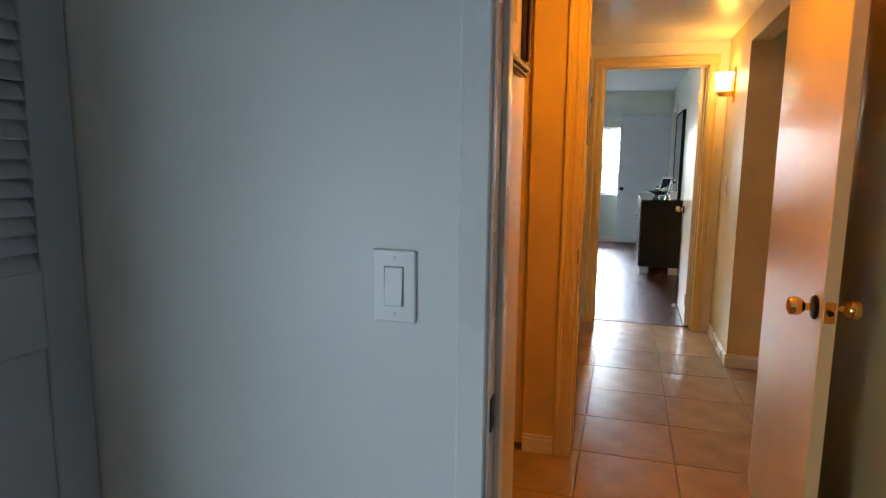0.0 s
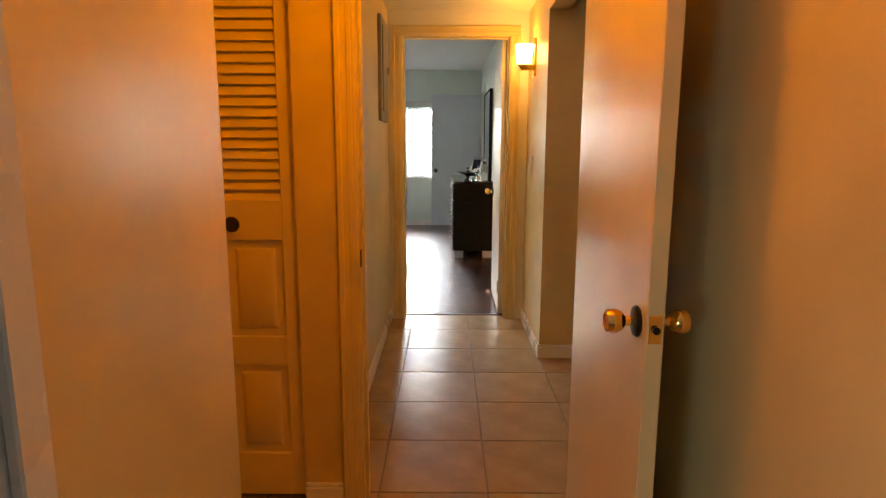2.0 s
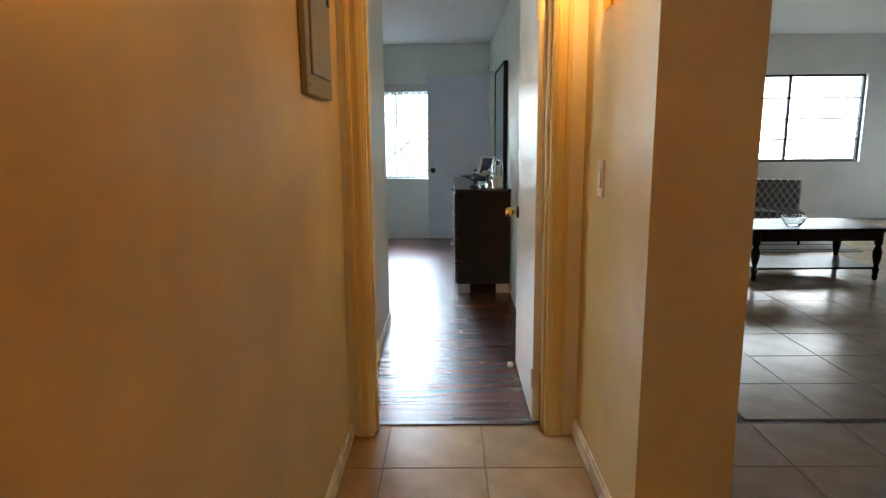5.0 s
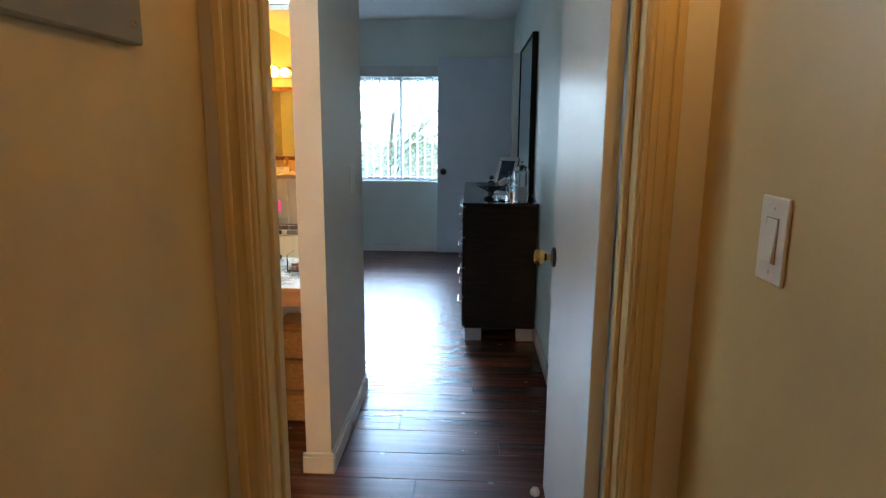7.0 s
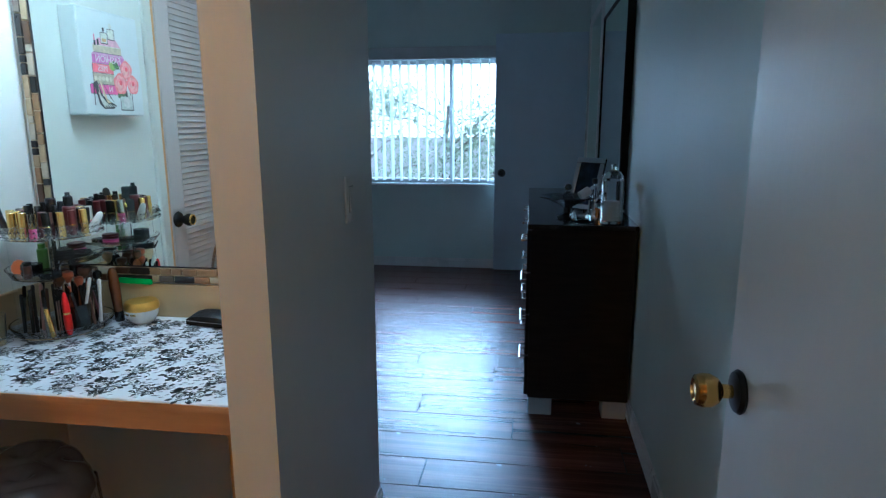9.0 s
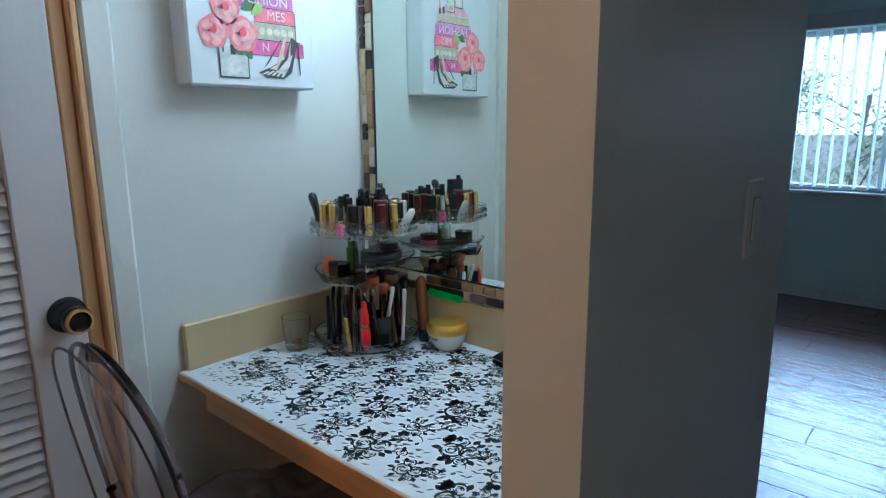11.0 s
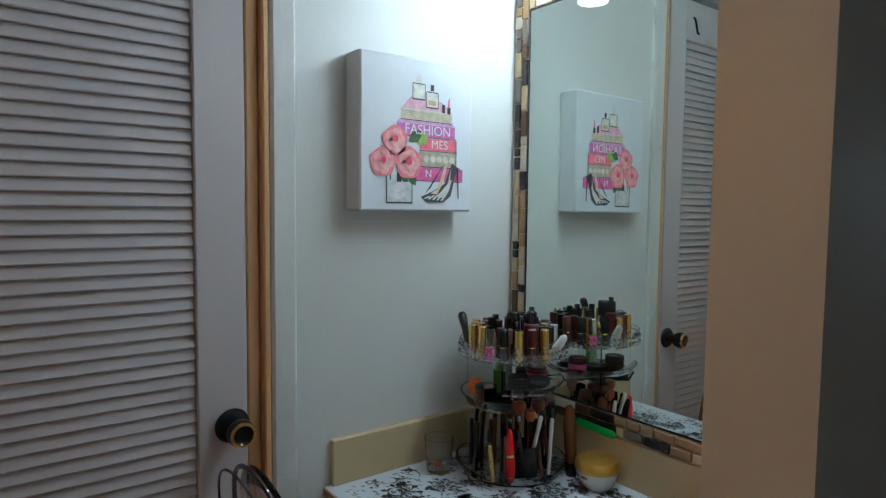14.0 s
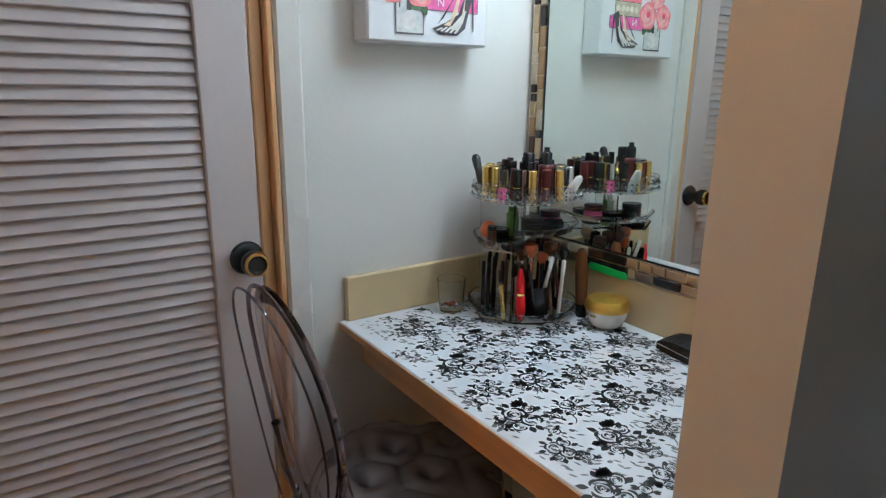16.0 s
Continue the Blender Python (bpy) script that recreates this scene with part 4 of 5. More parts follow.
def leafshape(cx, cy, a, l, w, n=5):
    up = [(l * k / n, w * math.sin(math.pi * k / n)) for k in range(n + 1)]
    pts = up + [(x, -y) for x, y in up[-2:0:-1]]
    c, s = math.cos(a), math.sin(a)
    return [(cx + x * c - y * s, cy + x * s + y * c) for x, y in pts]


def arcband(bm, cx, cy, r, a0, a1, w, z, n=6):
    """A crescent stroke, thick in the middle."""
    out, inn = [], []
    for k in range(n + 1):
        a = a0 + (a1 - a0) * k / n
        t = w * math.sin(math.pi * (.08 + .84 * k / n))
        out.append((cx + (r + t / 2) * math.cos(a), cy + (r + t / 2) * math.sin(a)))
        inn.append((cx + (r - t / 2) * math.cos(a), cy + (r - t / 2) * math.sin(a)))
    flat(bm, out + inn[::-1], z)


def rose(bm, cx, cy, r, z, rnd):
    for k in range(6):
        a = k * math.pi / 3 + rnd.random()
        arcband(bm, cx + r * .45 * math.cos(a), cy + r * .45 * math.sin(a), r * .62, a - 1.0, a + 1.0, r * .33, z)
    for rr in (.60, .34):
        a = rnd.random() * 6
        arcband(bm, cx, cy, r * rr, a, a + 2.6, r * .26, z)
        arcband(bm, cx, cy, r * rr, a + 3.3, a + 5.2, r * .20, z)
    flat(bm, leafshape(cx - r * .12, cy, rnd.random() * 6, r * .28, r * .11), z)


def cluster(bm, x, y, s, z, rnd, dark):
    """A bunch of roses with leaves and a trailing stem."""
    for dx, dy, r in ((0, 0, .020), (.030, .012, .017), (-.004, .031, .014), (.034, -.019, .012)):
        rose(bm, x + dx * s, y + dy * s, r * s, z, rnd)
    for k in range(9):
        a = k * .7 + rnd.random() * .4
        flat(bm, leafshape(x + .012 * s + .034 * s * math.cos(a), y + .006 * s + .031 * s * math.sin(a), a, .020 * s, .0062 * s), z)
    if dark:
        for k in range(5):
            a = 2.4 + k * .5
            flat(bm, leafshape(x - .02 * s, y + .03 * s, a, .020 * s, .006 * s), z)


rnd = random.Random(5)
ink = bmesh.new()
grey = bmesh.new()
Z1 = CT + .0005
X0, X1, Y0, Y1 = -1.045, -.192, .858, 1.375
def inside(x, y, m):
    return X0 + m < x < X1 - m and Y0 + m < y < Y1 - m


for i in range(-3, 16):
    for j in range(-4, 12):
        bx, by = -1.10 + i * .104 + j * .022, .80 + j * .092 - i * .014
        if inside(bx, by, .024):
            cluster(ink, bx, by, .92 if (i + j) % 2 else .66, Z1, rnd, (i + j) % 2)
        for k in range(4):
            fx, fy = bx + .052 + rnd.uniform(-.025, .02), by + .042 + rnd.uniform(-.03, .025)
            if inside(fx, fy, .013):
                a = rnd.random() * 6
                if k < 2:
                    rose(ink, fx, fy, .0085, Z1, rnd)
                for q in range(4):
                    flat(ink if q % 2 else grey, leafshape(fx + .009 * math.cos(a + q * 1.5), fy + .009 * math.sin(a + q * 1.5), a + q * 1.5, .011, .0034), Z1)
        for k in range(30):
            fx, fy = bx + rnd.uniform(-.055, .06), by + rnd.uniform(-.05, .05)
            if inside(fx, fy, .008):
                flat(grey, leafshape(fx, fy, .5 + rnd.uniform(-.7, .7), .0135, .0019), Z1 - .0001)
        sx, sy = bx + .03, by - .04
        if inside(sx, sy, .028):
            arcband(ink, sx, sy, .024, .4, 2.6, .0024, Z1)
            for a in (0.3, 1.3, 2.3, 3.4, 4.4):
                flat(ink, leafshape(sx - .022, sy + .012, a, .012, .0046), Z1)
part("rose_print", ink, material("black_print", (.018, .018, .020), .3, vary=.3, scale=90), vt, "black printed roses")["kind"] = "stuff"
part("leaf_print", grey, material("grey_print", (.20, .205, .22), .3, vary=.2, scale=90), vt, "grey printed leaves")["kind"] = "stuff"

# mirror with mosaic border
vm = thing("vanity_mirror", "large wall mirror with a glass mosaic tile border", "mirror")
GX0, GX1, GZ0, GZ1 = -1.000, -.236, .880, 1.817
boxpart("glass", (GX0, 1.387, GZ0, GX1, 1.395, GZ1), MIRROR, vm)
boxpart("edge_line", (GX0 - .004, 1.3855, GZ0, GX0, 1.395, GZ1), BLACKPL, vm)
boxpart("edge_line", (GX0 - .004, 1.3855, GZ0 - .004, GX1, 1.395, GZ0), BLACKPL, vm)
boxpart("edge_line", (GX0 - .004, 1.3855, GZ1, GX1, 1.395, GZ1 + .004), BLACKPL, vm)
boxpart("grout_bed", (GX0 - .050, 1.389, GZ0 - .050, GX0 - .004, 1.395, GZ1 + .050), CREAM, vm)
boxpart("grout_bed", (GX0 - .004, 1.389, GZ0 - .050, GX1 + .046, 1.395, GZ0 - .004), CREAM, vm)
boxpart("grout_bed", (GX0 - .004, 1.389, GZ1 + .004, GX1 + .046, 1.395, GZ1 + .050), CREAM, vm)
MOS = [material("mosaic_" + n, c, .12, vary=.15, scale=30) for n, c in (("cream", (.50, .38, .22)), ("tan", (.34, .21, .10)), ("brown", (.09, .045, .022)), ("black", (.022, .017, .014)), ("grey", (.15, .12, .09)), ("ivory", (.60, .52, .38)))]
mos_cache = {}
def mosaic_run(along, fixed, a0, a1):
    for row in range(2):
        p = a0
        off = fixed + row * .0225
        while p < a1 - .012:
            l = min(rnd.choice((.022, .034, .048, .064)), a1 - p)
            if a1 - p - l < .015:
                l = a1 - p
            mi = rnd.choice((0, 0, 1, 1, 2, 2, 3, 3, 4, 5))
            key = (along, round(l, 3), mi)
            if key not in mos_cache:
                bm = bmesh.new()
                if along == 'x':
                    box(bm, .0016, 0, .001, l - .0016, .008, .0200, .0014)
                else:
                    box(bm, .001, 0, .0016, .0200, .008, l - .0016, .0014)
                mos_cache[key] = finish(bm, "mosaic_tile", MOS[mi])
            t = new("mosaic_tile", mos_cache[key])
            t.parent = vm
            t.location = (p, 1.3835, off) if along == 'x' else (off, 1.3835, p)
            p += l


mosaic_run('z', GX0 - .0495, GZ0 - .05, GZ1 + .05)
mosaic_run('x', GZ0 - .0495, GX0 - .004, GX1 + .046)
mosaic_run('x', GZ1 + .0045, GX0 - .004, GX1 + .046)

vl = thing("vanity_light", "lit vanity light bar with frosted glass shades", "wall lamp")
boxpart("bar", (-.94, 1.365, 1.925, -.283, 1.395, 1.985), CHROME, vl, .006)
SHADE = glowing("lit_frosted_glass", (.90, 1.0, .97), 7)
for bx in (-.886, -.703, -.520, -.337):
    bm = bmesh.new()
    tube(bm, [(bx, 1.367, 1.955), (bx, 1.31, 1.955), (bx, 1.29, 1.932)], .009)
    arm = part("arm", bm, CHROME, vl)
    bm = bmesh.new()
    turned(bm, [(.012, .100), (.026, .096), (.032, .06), (.0375, .003), (.0355, .0), (.0335, .003), (.028, .06), (.022, .090), (.0, .092)], pose(bx, 1.29, 1.829), 24)
    s = part("shade", bm, SHADE, vl, "glowing frosted glass shade")
    s.visible_shadow = False

nt = thing("sticky_note", "bright pink sticky note on the mirror", "note")
boxpart("paper", (-.455, 1.3855, .935, -.425, 1.3867, .985), material("pink_paper", (.95, .06, .32), .6), nt)

# canvas picture
CX, CY0, CY1, CZ0, CZ1 = -1.002, .907, 1.204, 1.319, 1.651
ca = thing("canvas_print", "white canvas print of pink books, roses and heels", "picture")
CANVAS = material("canvas_white", (.82, .83, .85), .7, vary=.02, scale=20, bump=.1, bump_scale=600)
boxpart("canvas", (-1.065, CY0, CZ0, CX, CY1, CZ1), CANVAS, ca, .004)
def art(colour, polys, layer, rough=.6, vary=.18, label=""):
    """Printed shapes, in the canvas's own width and height from 0 to 1."""
    ink_mat = material("print_ink", colour, rough, vary=vary, scale=70)
    for pts in polys:
        bm = bmesh.new()
        bm.faces.new([bm.verts.new((CX + .0004 + layer * .00025, CY0 + u * (CY1 - CY0), CZ0 + v * (CZ1 - CZ0))) for u, v in pts])
        part("printed_shape", bm, ink_mat, ca, label)


def disc(u, v, r, n=14, wob=.0):
    return [(u + r * (1 + wob * math.sin(5 * 2 * math.pi * k / n)) * math.cos(2 * math.pi * k / n), v + r * .91 * (1 + wob * math.sin(5 * 2 * math.pi * k / n)) * math.sin(2 * math.pi * k / n)) for k in range(n)]


def quad(u0, v0, u1, v1, sk=0.0):
    return [(u0, v0), (u1, v0 + sk), (u1, v1 + sk), (u0, v1)]


PINKL, PURP, CORAL, MAG = (.80, .46, .58), (.62, .20, .50), (.85, .20, .26), (.72, .13, .36)
INKC = (.04, .035, .04)
art((.72, .62, .46), [quad(.335, .60, .80, .665)], 1)
art((.55, .48, .33), [quad(.34, .605 + k * .011, .79, .610 + k * .011) for k in range(5)], 2)
art(PINKL, [[(.34, .668), (.80, .668), (.70, .735), (.42, .745)]], 1)
art(PURP, [quad(.30, .495, .83, .575)], 1)
art((.70, .38, .62), [[(.30, .577), (.83, .577), (.80, .598), (.33, .598)]], 1)
art(CORAL, [quad(.50, .405, .84, .488)], 1)
art((.52, .47, .34), [quad(.50, .30, .84, .398)], 1)
art((.74, .70, .58), [disc(.56 + .06 * k, .35, .026, 8) for k in range(5)], 2)
art(MAG, [quad(.40, .205, .90, .292)], 1)
art(INKC, [quad(.335, .594, .80, .599), quad(.30, .489, .84, .494), quad(.50, .399, .85, .404), quad(.40, .200, .90, .204), quad(.45, .293, .88, .299), quad(.838, .3, .845, .48), quad(.90, .205, .906, .29)], 3)
# perfume bottles and lipstick
art((.72, .70, .64), [quad(.435, .735, .545, .835), quad(.555, .69, .665, .79)], 3)
art((.83, .80, .72), [quad(.45, .745, .53, .825), quad(.57, .70, .65, .76)], 4)
art(INKC, [quad(.435, .730, .545, .738), quad(.555, .684, .665, .692), quad(.432, .735, .438, .835), quad(.543, .735, .548, .835), quad(.552, .69, .558, .79), quad(.663, .69, .668, .79), quad(.435, .833, .545, .838), quad(.56, .788, .66, .794), quad(.595, .80, .625, .84), quad(.70, .665, .73, .72), quad(.752, .660, .782, .705)], 5)
art((.75, .72, .66), [disc(.49, .865, .028, 10), quad(.47, .838, .51, .85)], 5)
art((.70, .45, .22), [quad(.575, .705, .645, .735)], 5)
art((.80, .25, .38), [[(.755, .706), (.778, .706), (.776, .775), (.760, .755)]], 5)
# vase
art((.66, .68, .66), [[(.22, .055), (.43, .055), (.435, .235), (.215, .235)]], 4)
art((.78, .74, .74), [disc(.32, .13, .06, 10)], 5)
art(INKC, [quad(.21, .05, .435, .060), quad(.21, .055, .219, .235), quad(.43, .055, .437, .235), quad(.30, .19, .34, .25), quad(.24, .20, .25, .24)], 6)
# leaves and roses
art((.08, .14, .06), [leafshape(.40, .27, -1.0, .12, .035), leafshape(.32, .25, -.6, .10, .03), leafshape(.40, .46, .5, .14, .035)], 6)
art((.35, .48, .12), [leafshape(.48, .44, .7, .12, .04)], 6)
for (u, v, r) in ((.285, .455, .105), (.185, .315, .105), (.405, .315, .115)):
    art((.80, .24, .26), [disc(u, v, r, 20, .06)], 7)
    art((.86, .42, .42), [disc(u + r * .42 * math.cos(a), v + r * .40 * math.sin(a), r * .42, 10) for a in (0, 1.26, 2.5, 3.8, 5.0)], 8)
    art((.86, .30, .34), [disc(u + r * .22 * math.cos(a), v + r * .2 * math.sin(a), r * .36, 10) for a in (.6, 2.2, 4.0)], 9)
    art((.88, .48, .46), [disc(u + .01, v - .01, r * .36, 10)], 10)
    art((.78, .10, .14), [disc(u, v + .01, r * .24, 10)], 11)
# heels
art((.06, .055, .06), [[(.51, .095), (.57, .062), (.72, .060), (.79, .105), (.83, .235), (.86, .30), (.80, .33), (.73, .19), (.62, .135)]], 8)
art((.76, .60, .42), [[(.60, .12), (.66, .15), (.73, .31), (.76, .34), (.72, .20), (.66, .115)], [(.70, .105), (.75, .15), (.79, .30), (.78, .17)]], 9)
art((.80, .78, .74), [[(.655, .10), (.72, .09), (.77, .14), (.80, .22), (.76, .19)]] + [[(.53 + k * .04, .085 - k * .003), (.55 + k * .04, .083 - k * .003), (.60 + k * .04, .10 + k * .006), (.585 + k * .04, .105 + k * .006)] for k in range(5)], 10)
art(INKC, [[(.845, .30), (.862, .29), (.868, .09), (.858, .09)], [(.70, .30), (.72, .32), (.60, .16), (.55, .12)]], 9)


def words(body, name, size, m, mat, parent, depth=.0002):
    cu = bpy.data.curves.new(name, 'FONT')
    cu.body, cu.size, cu.extrude, cu.align_x, cu.align_y = body, size, depth, 'CENTER', 'CENTER'
    tmp = bpy.data.objects.new(name, cu)
    scene.collection.objects.link(tmp)
    me = bpy.data.meshes.new_from_object(tmp.evaluated_get(bpy.context.evaluated_depsgraph_get()))
    bpy.data.objects.remove(tmp)
    me.materials.clear()
    me.materials.append(mat)
    ob = new(name, me)
    ob.parent, ob.matrix_basis = parent, m
    return ob


TXT = material("pale_lettering", (.86, .80, .82), .6)
def on_canvas(u, v):
    return Matrix.Translation((CX + .0022, CY0 + u * (CY1 - CY0), CZ0 + v * (CZ1 - CZ0))) @ Matrix(((0, 0, 1, 0), (1, 0, 0, 0), (0, 1, 0, 0), (0, 0, 0, 1)))


words("FASHION", "lettering", .030, on_canvas(.575, .535), TXT, ca)
words("MES", "lettering", .027, on_canvas(.68, .445), TXT, ca)
words("N", "lettering", .024, on_canvas(.58, .25), TXT, ca)

# ---- under the counter ----
RATTAN = material("honey_rattan", (.46, .27, .10), .6, vary=.25, scale=60, bump=.6, bump_scale=220, stretch=(1, 1, 2.5))
rd = thing("rattan_drawer_tower", "honey rattan three-drawer tower under the vanity counter", "drawer unit", pose(-.302, 1.21, 0))
boxpart("top", (-.112, -.012, .452, .112, .165, .466), RATTAN, rd, .004)
for sx in (-.112, .098):
    boxpart("side_panel", (sx, 0, 0, sx + .014, .160, .452), RATTAN, rd, .003)
boxpart("back_panel", (-.098, .150, 0, .098, .160, .452), RATTAN, rd)
for k in range(3):
    z = .012 + k * .148
    dr = boxpart("drawer", (-.097, -.006, z, .097, .140, z + .136), RATTAN, rd, .004)
    bm = bmesh.new()
    for i in range(22):
        x = -.092 + i * .00865
        box(bm, x, -.010, z + .122, x + .0055, -.005, z + .136, .001)
    part("braid", bm, material("dark_rattan", (.30, .16, .055), .6, vary=.3), dr, "woven rattan edging")

# ---- things on the counter ----
TIX, TIY = -.902, 1.252
tw = thing("makeup_organizer", "clear acrylic rotating makeup organizer full of cosmetics", "organizer", pose(TIX, TIY, CT + .001))
tw.scale = (1.07, 1.07, 1.07)
def ringtray(name, z, r, h, a0=0.0, a1=360.0, floor=True, seg=40, fl=.012):
    bm = bmesh.new()
    n = max(6, int(seg * (a1 - a0) / 360))
    full = a1 - a0 >= 360
    prof = [(r - .004, z), (r, z), (r + fl, z + h), (r + fl - .004, z + h), (r - .004, z + .004)]
    rings = []
    for k in range(n + (0 if full else 1)):
        a = radians(a0 + (a1 - a0) * k / n)
        rings.append([bm.verts.new((p * math.cos(a), p * math.sin(a), q)) for p, q in prof] + ([bm.verts.new((.012 * math.cos(a), .012 * math.sin(a), z)), bm.verts.new((.012 * math.cos(a), .012 * math.sin(a), z + .004))] if floor else []))
    m = len(prof)
    for k in range(n):
        u, v = rings[k], rings[(k + 1) % len(rings)]
        for p in range(m - 1):
            bm.faces.new((u[p], u[p + 1], v[p + 1], v[p]))
        if floor:
            bm.faces.new((u[0], v[0], v[m], u[m]))
            bm.faces.new((u[m - 1], u[m + 1], v[m + 1], v[m - 1]))
        else:
            bm.faces.new((u[m - 1], u[0], v[0], v[m - 1]))
    return part(name, bm, ACRYLIC, tw)


ringtray("base_tray", .004, .108, .022)
ringtray("middle_shelf", .150, .100, .022, 125, 305)
ringtray("upper_shelf", .186, .100, .016, -55, 125)
ringtray("top_tray", .250, .104, .034)
# faceted rim of the top tray
bm = bmesh.new()
for k in range(64):
    a = 2 * math.pi * k / 64
    for rz in (.258, .271):
        turned(bm, [(0, -.0065), (.0052, 0), (0, .0065)], Matrix.Translation((.1150 * math.cos(a), .1150 * math.sin(a), rz)), 4)
part("beaded_rim", bm, CLEAR, tw)
bm = bmesh.new()
turned(bm, [(.008, .004), (.008, .255)], None, 12)
part("column", bm, ACRYLIC, tw)
for a in (35, 125, 215, 305):
    bm = bmesh.new()
    box(bm, .012, -.0015, .006, .100, .0015, .25, m=pose(0, 0, 0, 0, 0, a))
    part("divider", bm, ACRYLIC, tw)

COL = {
    "red": (.68, .008, .010), "orange": (.85, .22, .05), "pink": (.85, .12, .35), "wine": (.09, .012, .014), "brown": (.10, .04, .02),
    "rust": (.42, .10, .035), "grey": (.16, .16, .17), "white": (.78, .77, .75), "tan": (.50, .33, .20), "green": (.10, .22, .03), "nude": (.55, .30, .24)}
PL = {k: material(k + "_plastic", v, .3, vary=.1) for k, v in COL.items()}
PL["black"], PL["gold"], PL["chrome"], PL["clear"] = BLACKPL, GOLD, CHROME, CLEAR


GROUPS = {"lipstick": "lipsticks in the top tray", "nail_polish": "nail polishes in the top tray", "compact": "powder compacts", "makeup_brush": "brushes in the organizer", "makeup_pencil": "pencils in the organizer", "mascara_tube": "mascara tubes"}


def stick(name, label, category, m, pieces, seg=14):
    """A small upright cosmetic: pieces are (part name, material, profile)."""
    s = thing(name, label, category, m, GROUPS.get(name, ""))
    for pname, mt, prof in pieces:
        bm = bmesh.new()
        turned(bm, prof, None, seg)
        part(pname, bm, PL[mt], s)
    return s


def cyl(r, z0, z1, b=.001):
    return [(0, z0), (r - b, z0), (r, z0 + b), (r, z1 - b), (r - b, z1), (0, z1)]


def at(a, r, z, lean=0, turn=0):
    a += 55
    return pose(TIX + 1.07 * r * math.cos(radians(a)), TIY + 1.07 * r * math.sin(radians(a)), CT + .001 + z * 1.07, lean * math.sin(radians(turn)), lean * math.cos(radians(turn)), 0)


def at_shelf(a, r, z):
    return at(a - 40, r, z)


def lipstick(m, cap, base, label):
    return stick("lipstick", label, "lipstick", m, (("case", base, cyl(.0092, 0, .028)), ("cap", cap, cyl(.0098, .0282, .066)), ("band", "gold" if cap != "gold" else "chrome", cyl(.0101, .0262, .0286))))


TZ = .2555
view = -115      # side of the tower that faces the room
lip_specs = (("gold", "gold", "gold lipstick tube standing in the top tray"), ("black", "black", "black lipstick tube standing in the top tray"), ("chrome", "pink", "silver lipstick tube with a pink base in the top tray"), ("red", "black", "red capped lipstick tube in the top tray"), ("nude", "gold", "nude pink lipstick tube with gold base"), ("wine", "wine", "dark wine lipstick tube in the top tray"), ("clear", "pink", "clear capped pink lip gloss in the top tray"))
order = (0, 0, 0, 6, 1, 0, 5, 0, 1, 2, 1, 5, 1, 5, 1, 0, 1, 0)
for k, w in enumerate(order):
    lipstick(at(view - 75 + k * 20, .088 if k % 2 else .080, TZ, rnd.uniform(-3, 3), 40 * k), *lip_specs[w])
for k in range(12):
    lipstick(at(view - 66 + k * 30, .066, TZ, rnd.uniform(-3, 3), 50 * k), *lip_specs[(0, 1, 5, 1, 4, 1, 0, 5, 1, 1, 1, 5)[k]])
for k in range(8):
    c = ("black", "nude", "black", "brown", "gold", "clear", "wine", "black")[k]
    stick("nail_polish", "small nail polish bottle with a tall black cap", "nail polish", at(k * 45, .048, TZ), (("bottle", "clear" if c == "black" else c, [(0, 0), (.013, 0), (.014, .004), (.014, .03), (.006, .036), (0, .036)]), ("cap", "black", cyl(.0075, .0365, .080))))
stick("spray_bottle", "tall dark red spray bottle with a black pump", "bottle", at(-58, .058, TZ), (("bottle", "wine", cyl(.0165, 0, .075, .003)), ("cap", "black", [(0, .0755), (.012, .0755), (.012, .10), (.006, .104), (.006, .112), (0, .112)])))
stick("foundation_bottle", "clear foundation bottle with a square black cap", "bottle", at(-95, .030, TZ), (("bottle", "nude", cyl(.013, 0, .06, .003)), ("cap", "black", cyl(.013, .0605, .098, .002))))
stick("perfume_vial", "little clear vial with a gold ball stopper", "bottle", at(-20, .074, TZ), (("bottle", "clear", cyl(.010, 0, .035, .002)), ("stopper", "gold", [(0, .0355), (.004, .0355), (.009, .042), (.009, .050), (.004, .056), (0, .057)])))
stick("mascara_tube", "black mascara tube leaning out of the top tray", "mascara", at(178, .092, TZ + .004, -22, 0), (("tube", "black", cyl(.0085, 0, .045)), ("cap", "black", [(0, .0455), (.0075, .0455), (.0095, .062), (.0105, .080), (.006, .088), (0, .089)])))
stick("cream_tube", "white cosmetic tube leaning across the top tray rim", "tube", at(-38, .094, TZ + .006, 32, -20), (("tube", "white", [(0, 0), (.010, 0), (.0105, .02), (.008, .05), (.003, .056), (0, .056)]), ("cap", "white", cyl(.008, -.014, -.0005))))
# shelves
stick("blender_sponge", "orange make-up sponge on the middle shelf", "sponge", at_shelf(205, .080, .1555), (("sponge", "orange", [(0, 0), (.014, .003), (.019, .014), (.018, .026), (.010, .038), (0, .042)]),))
def compact(label, m, r, h, mt):
    return stick("compact", label, "compact", m, (("base", mt, cyl(r, 0, h * .5, .002)), ("lid", mt, cyl(r, h * .5 + .0005, h, .002))), 22)


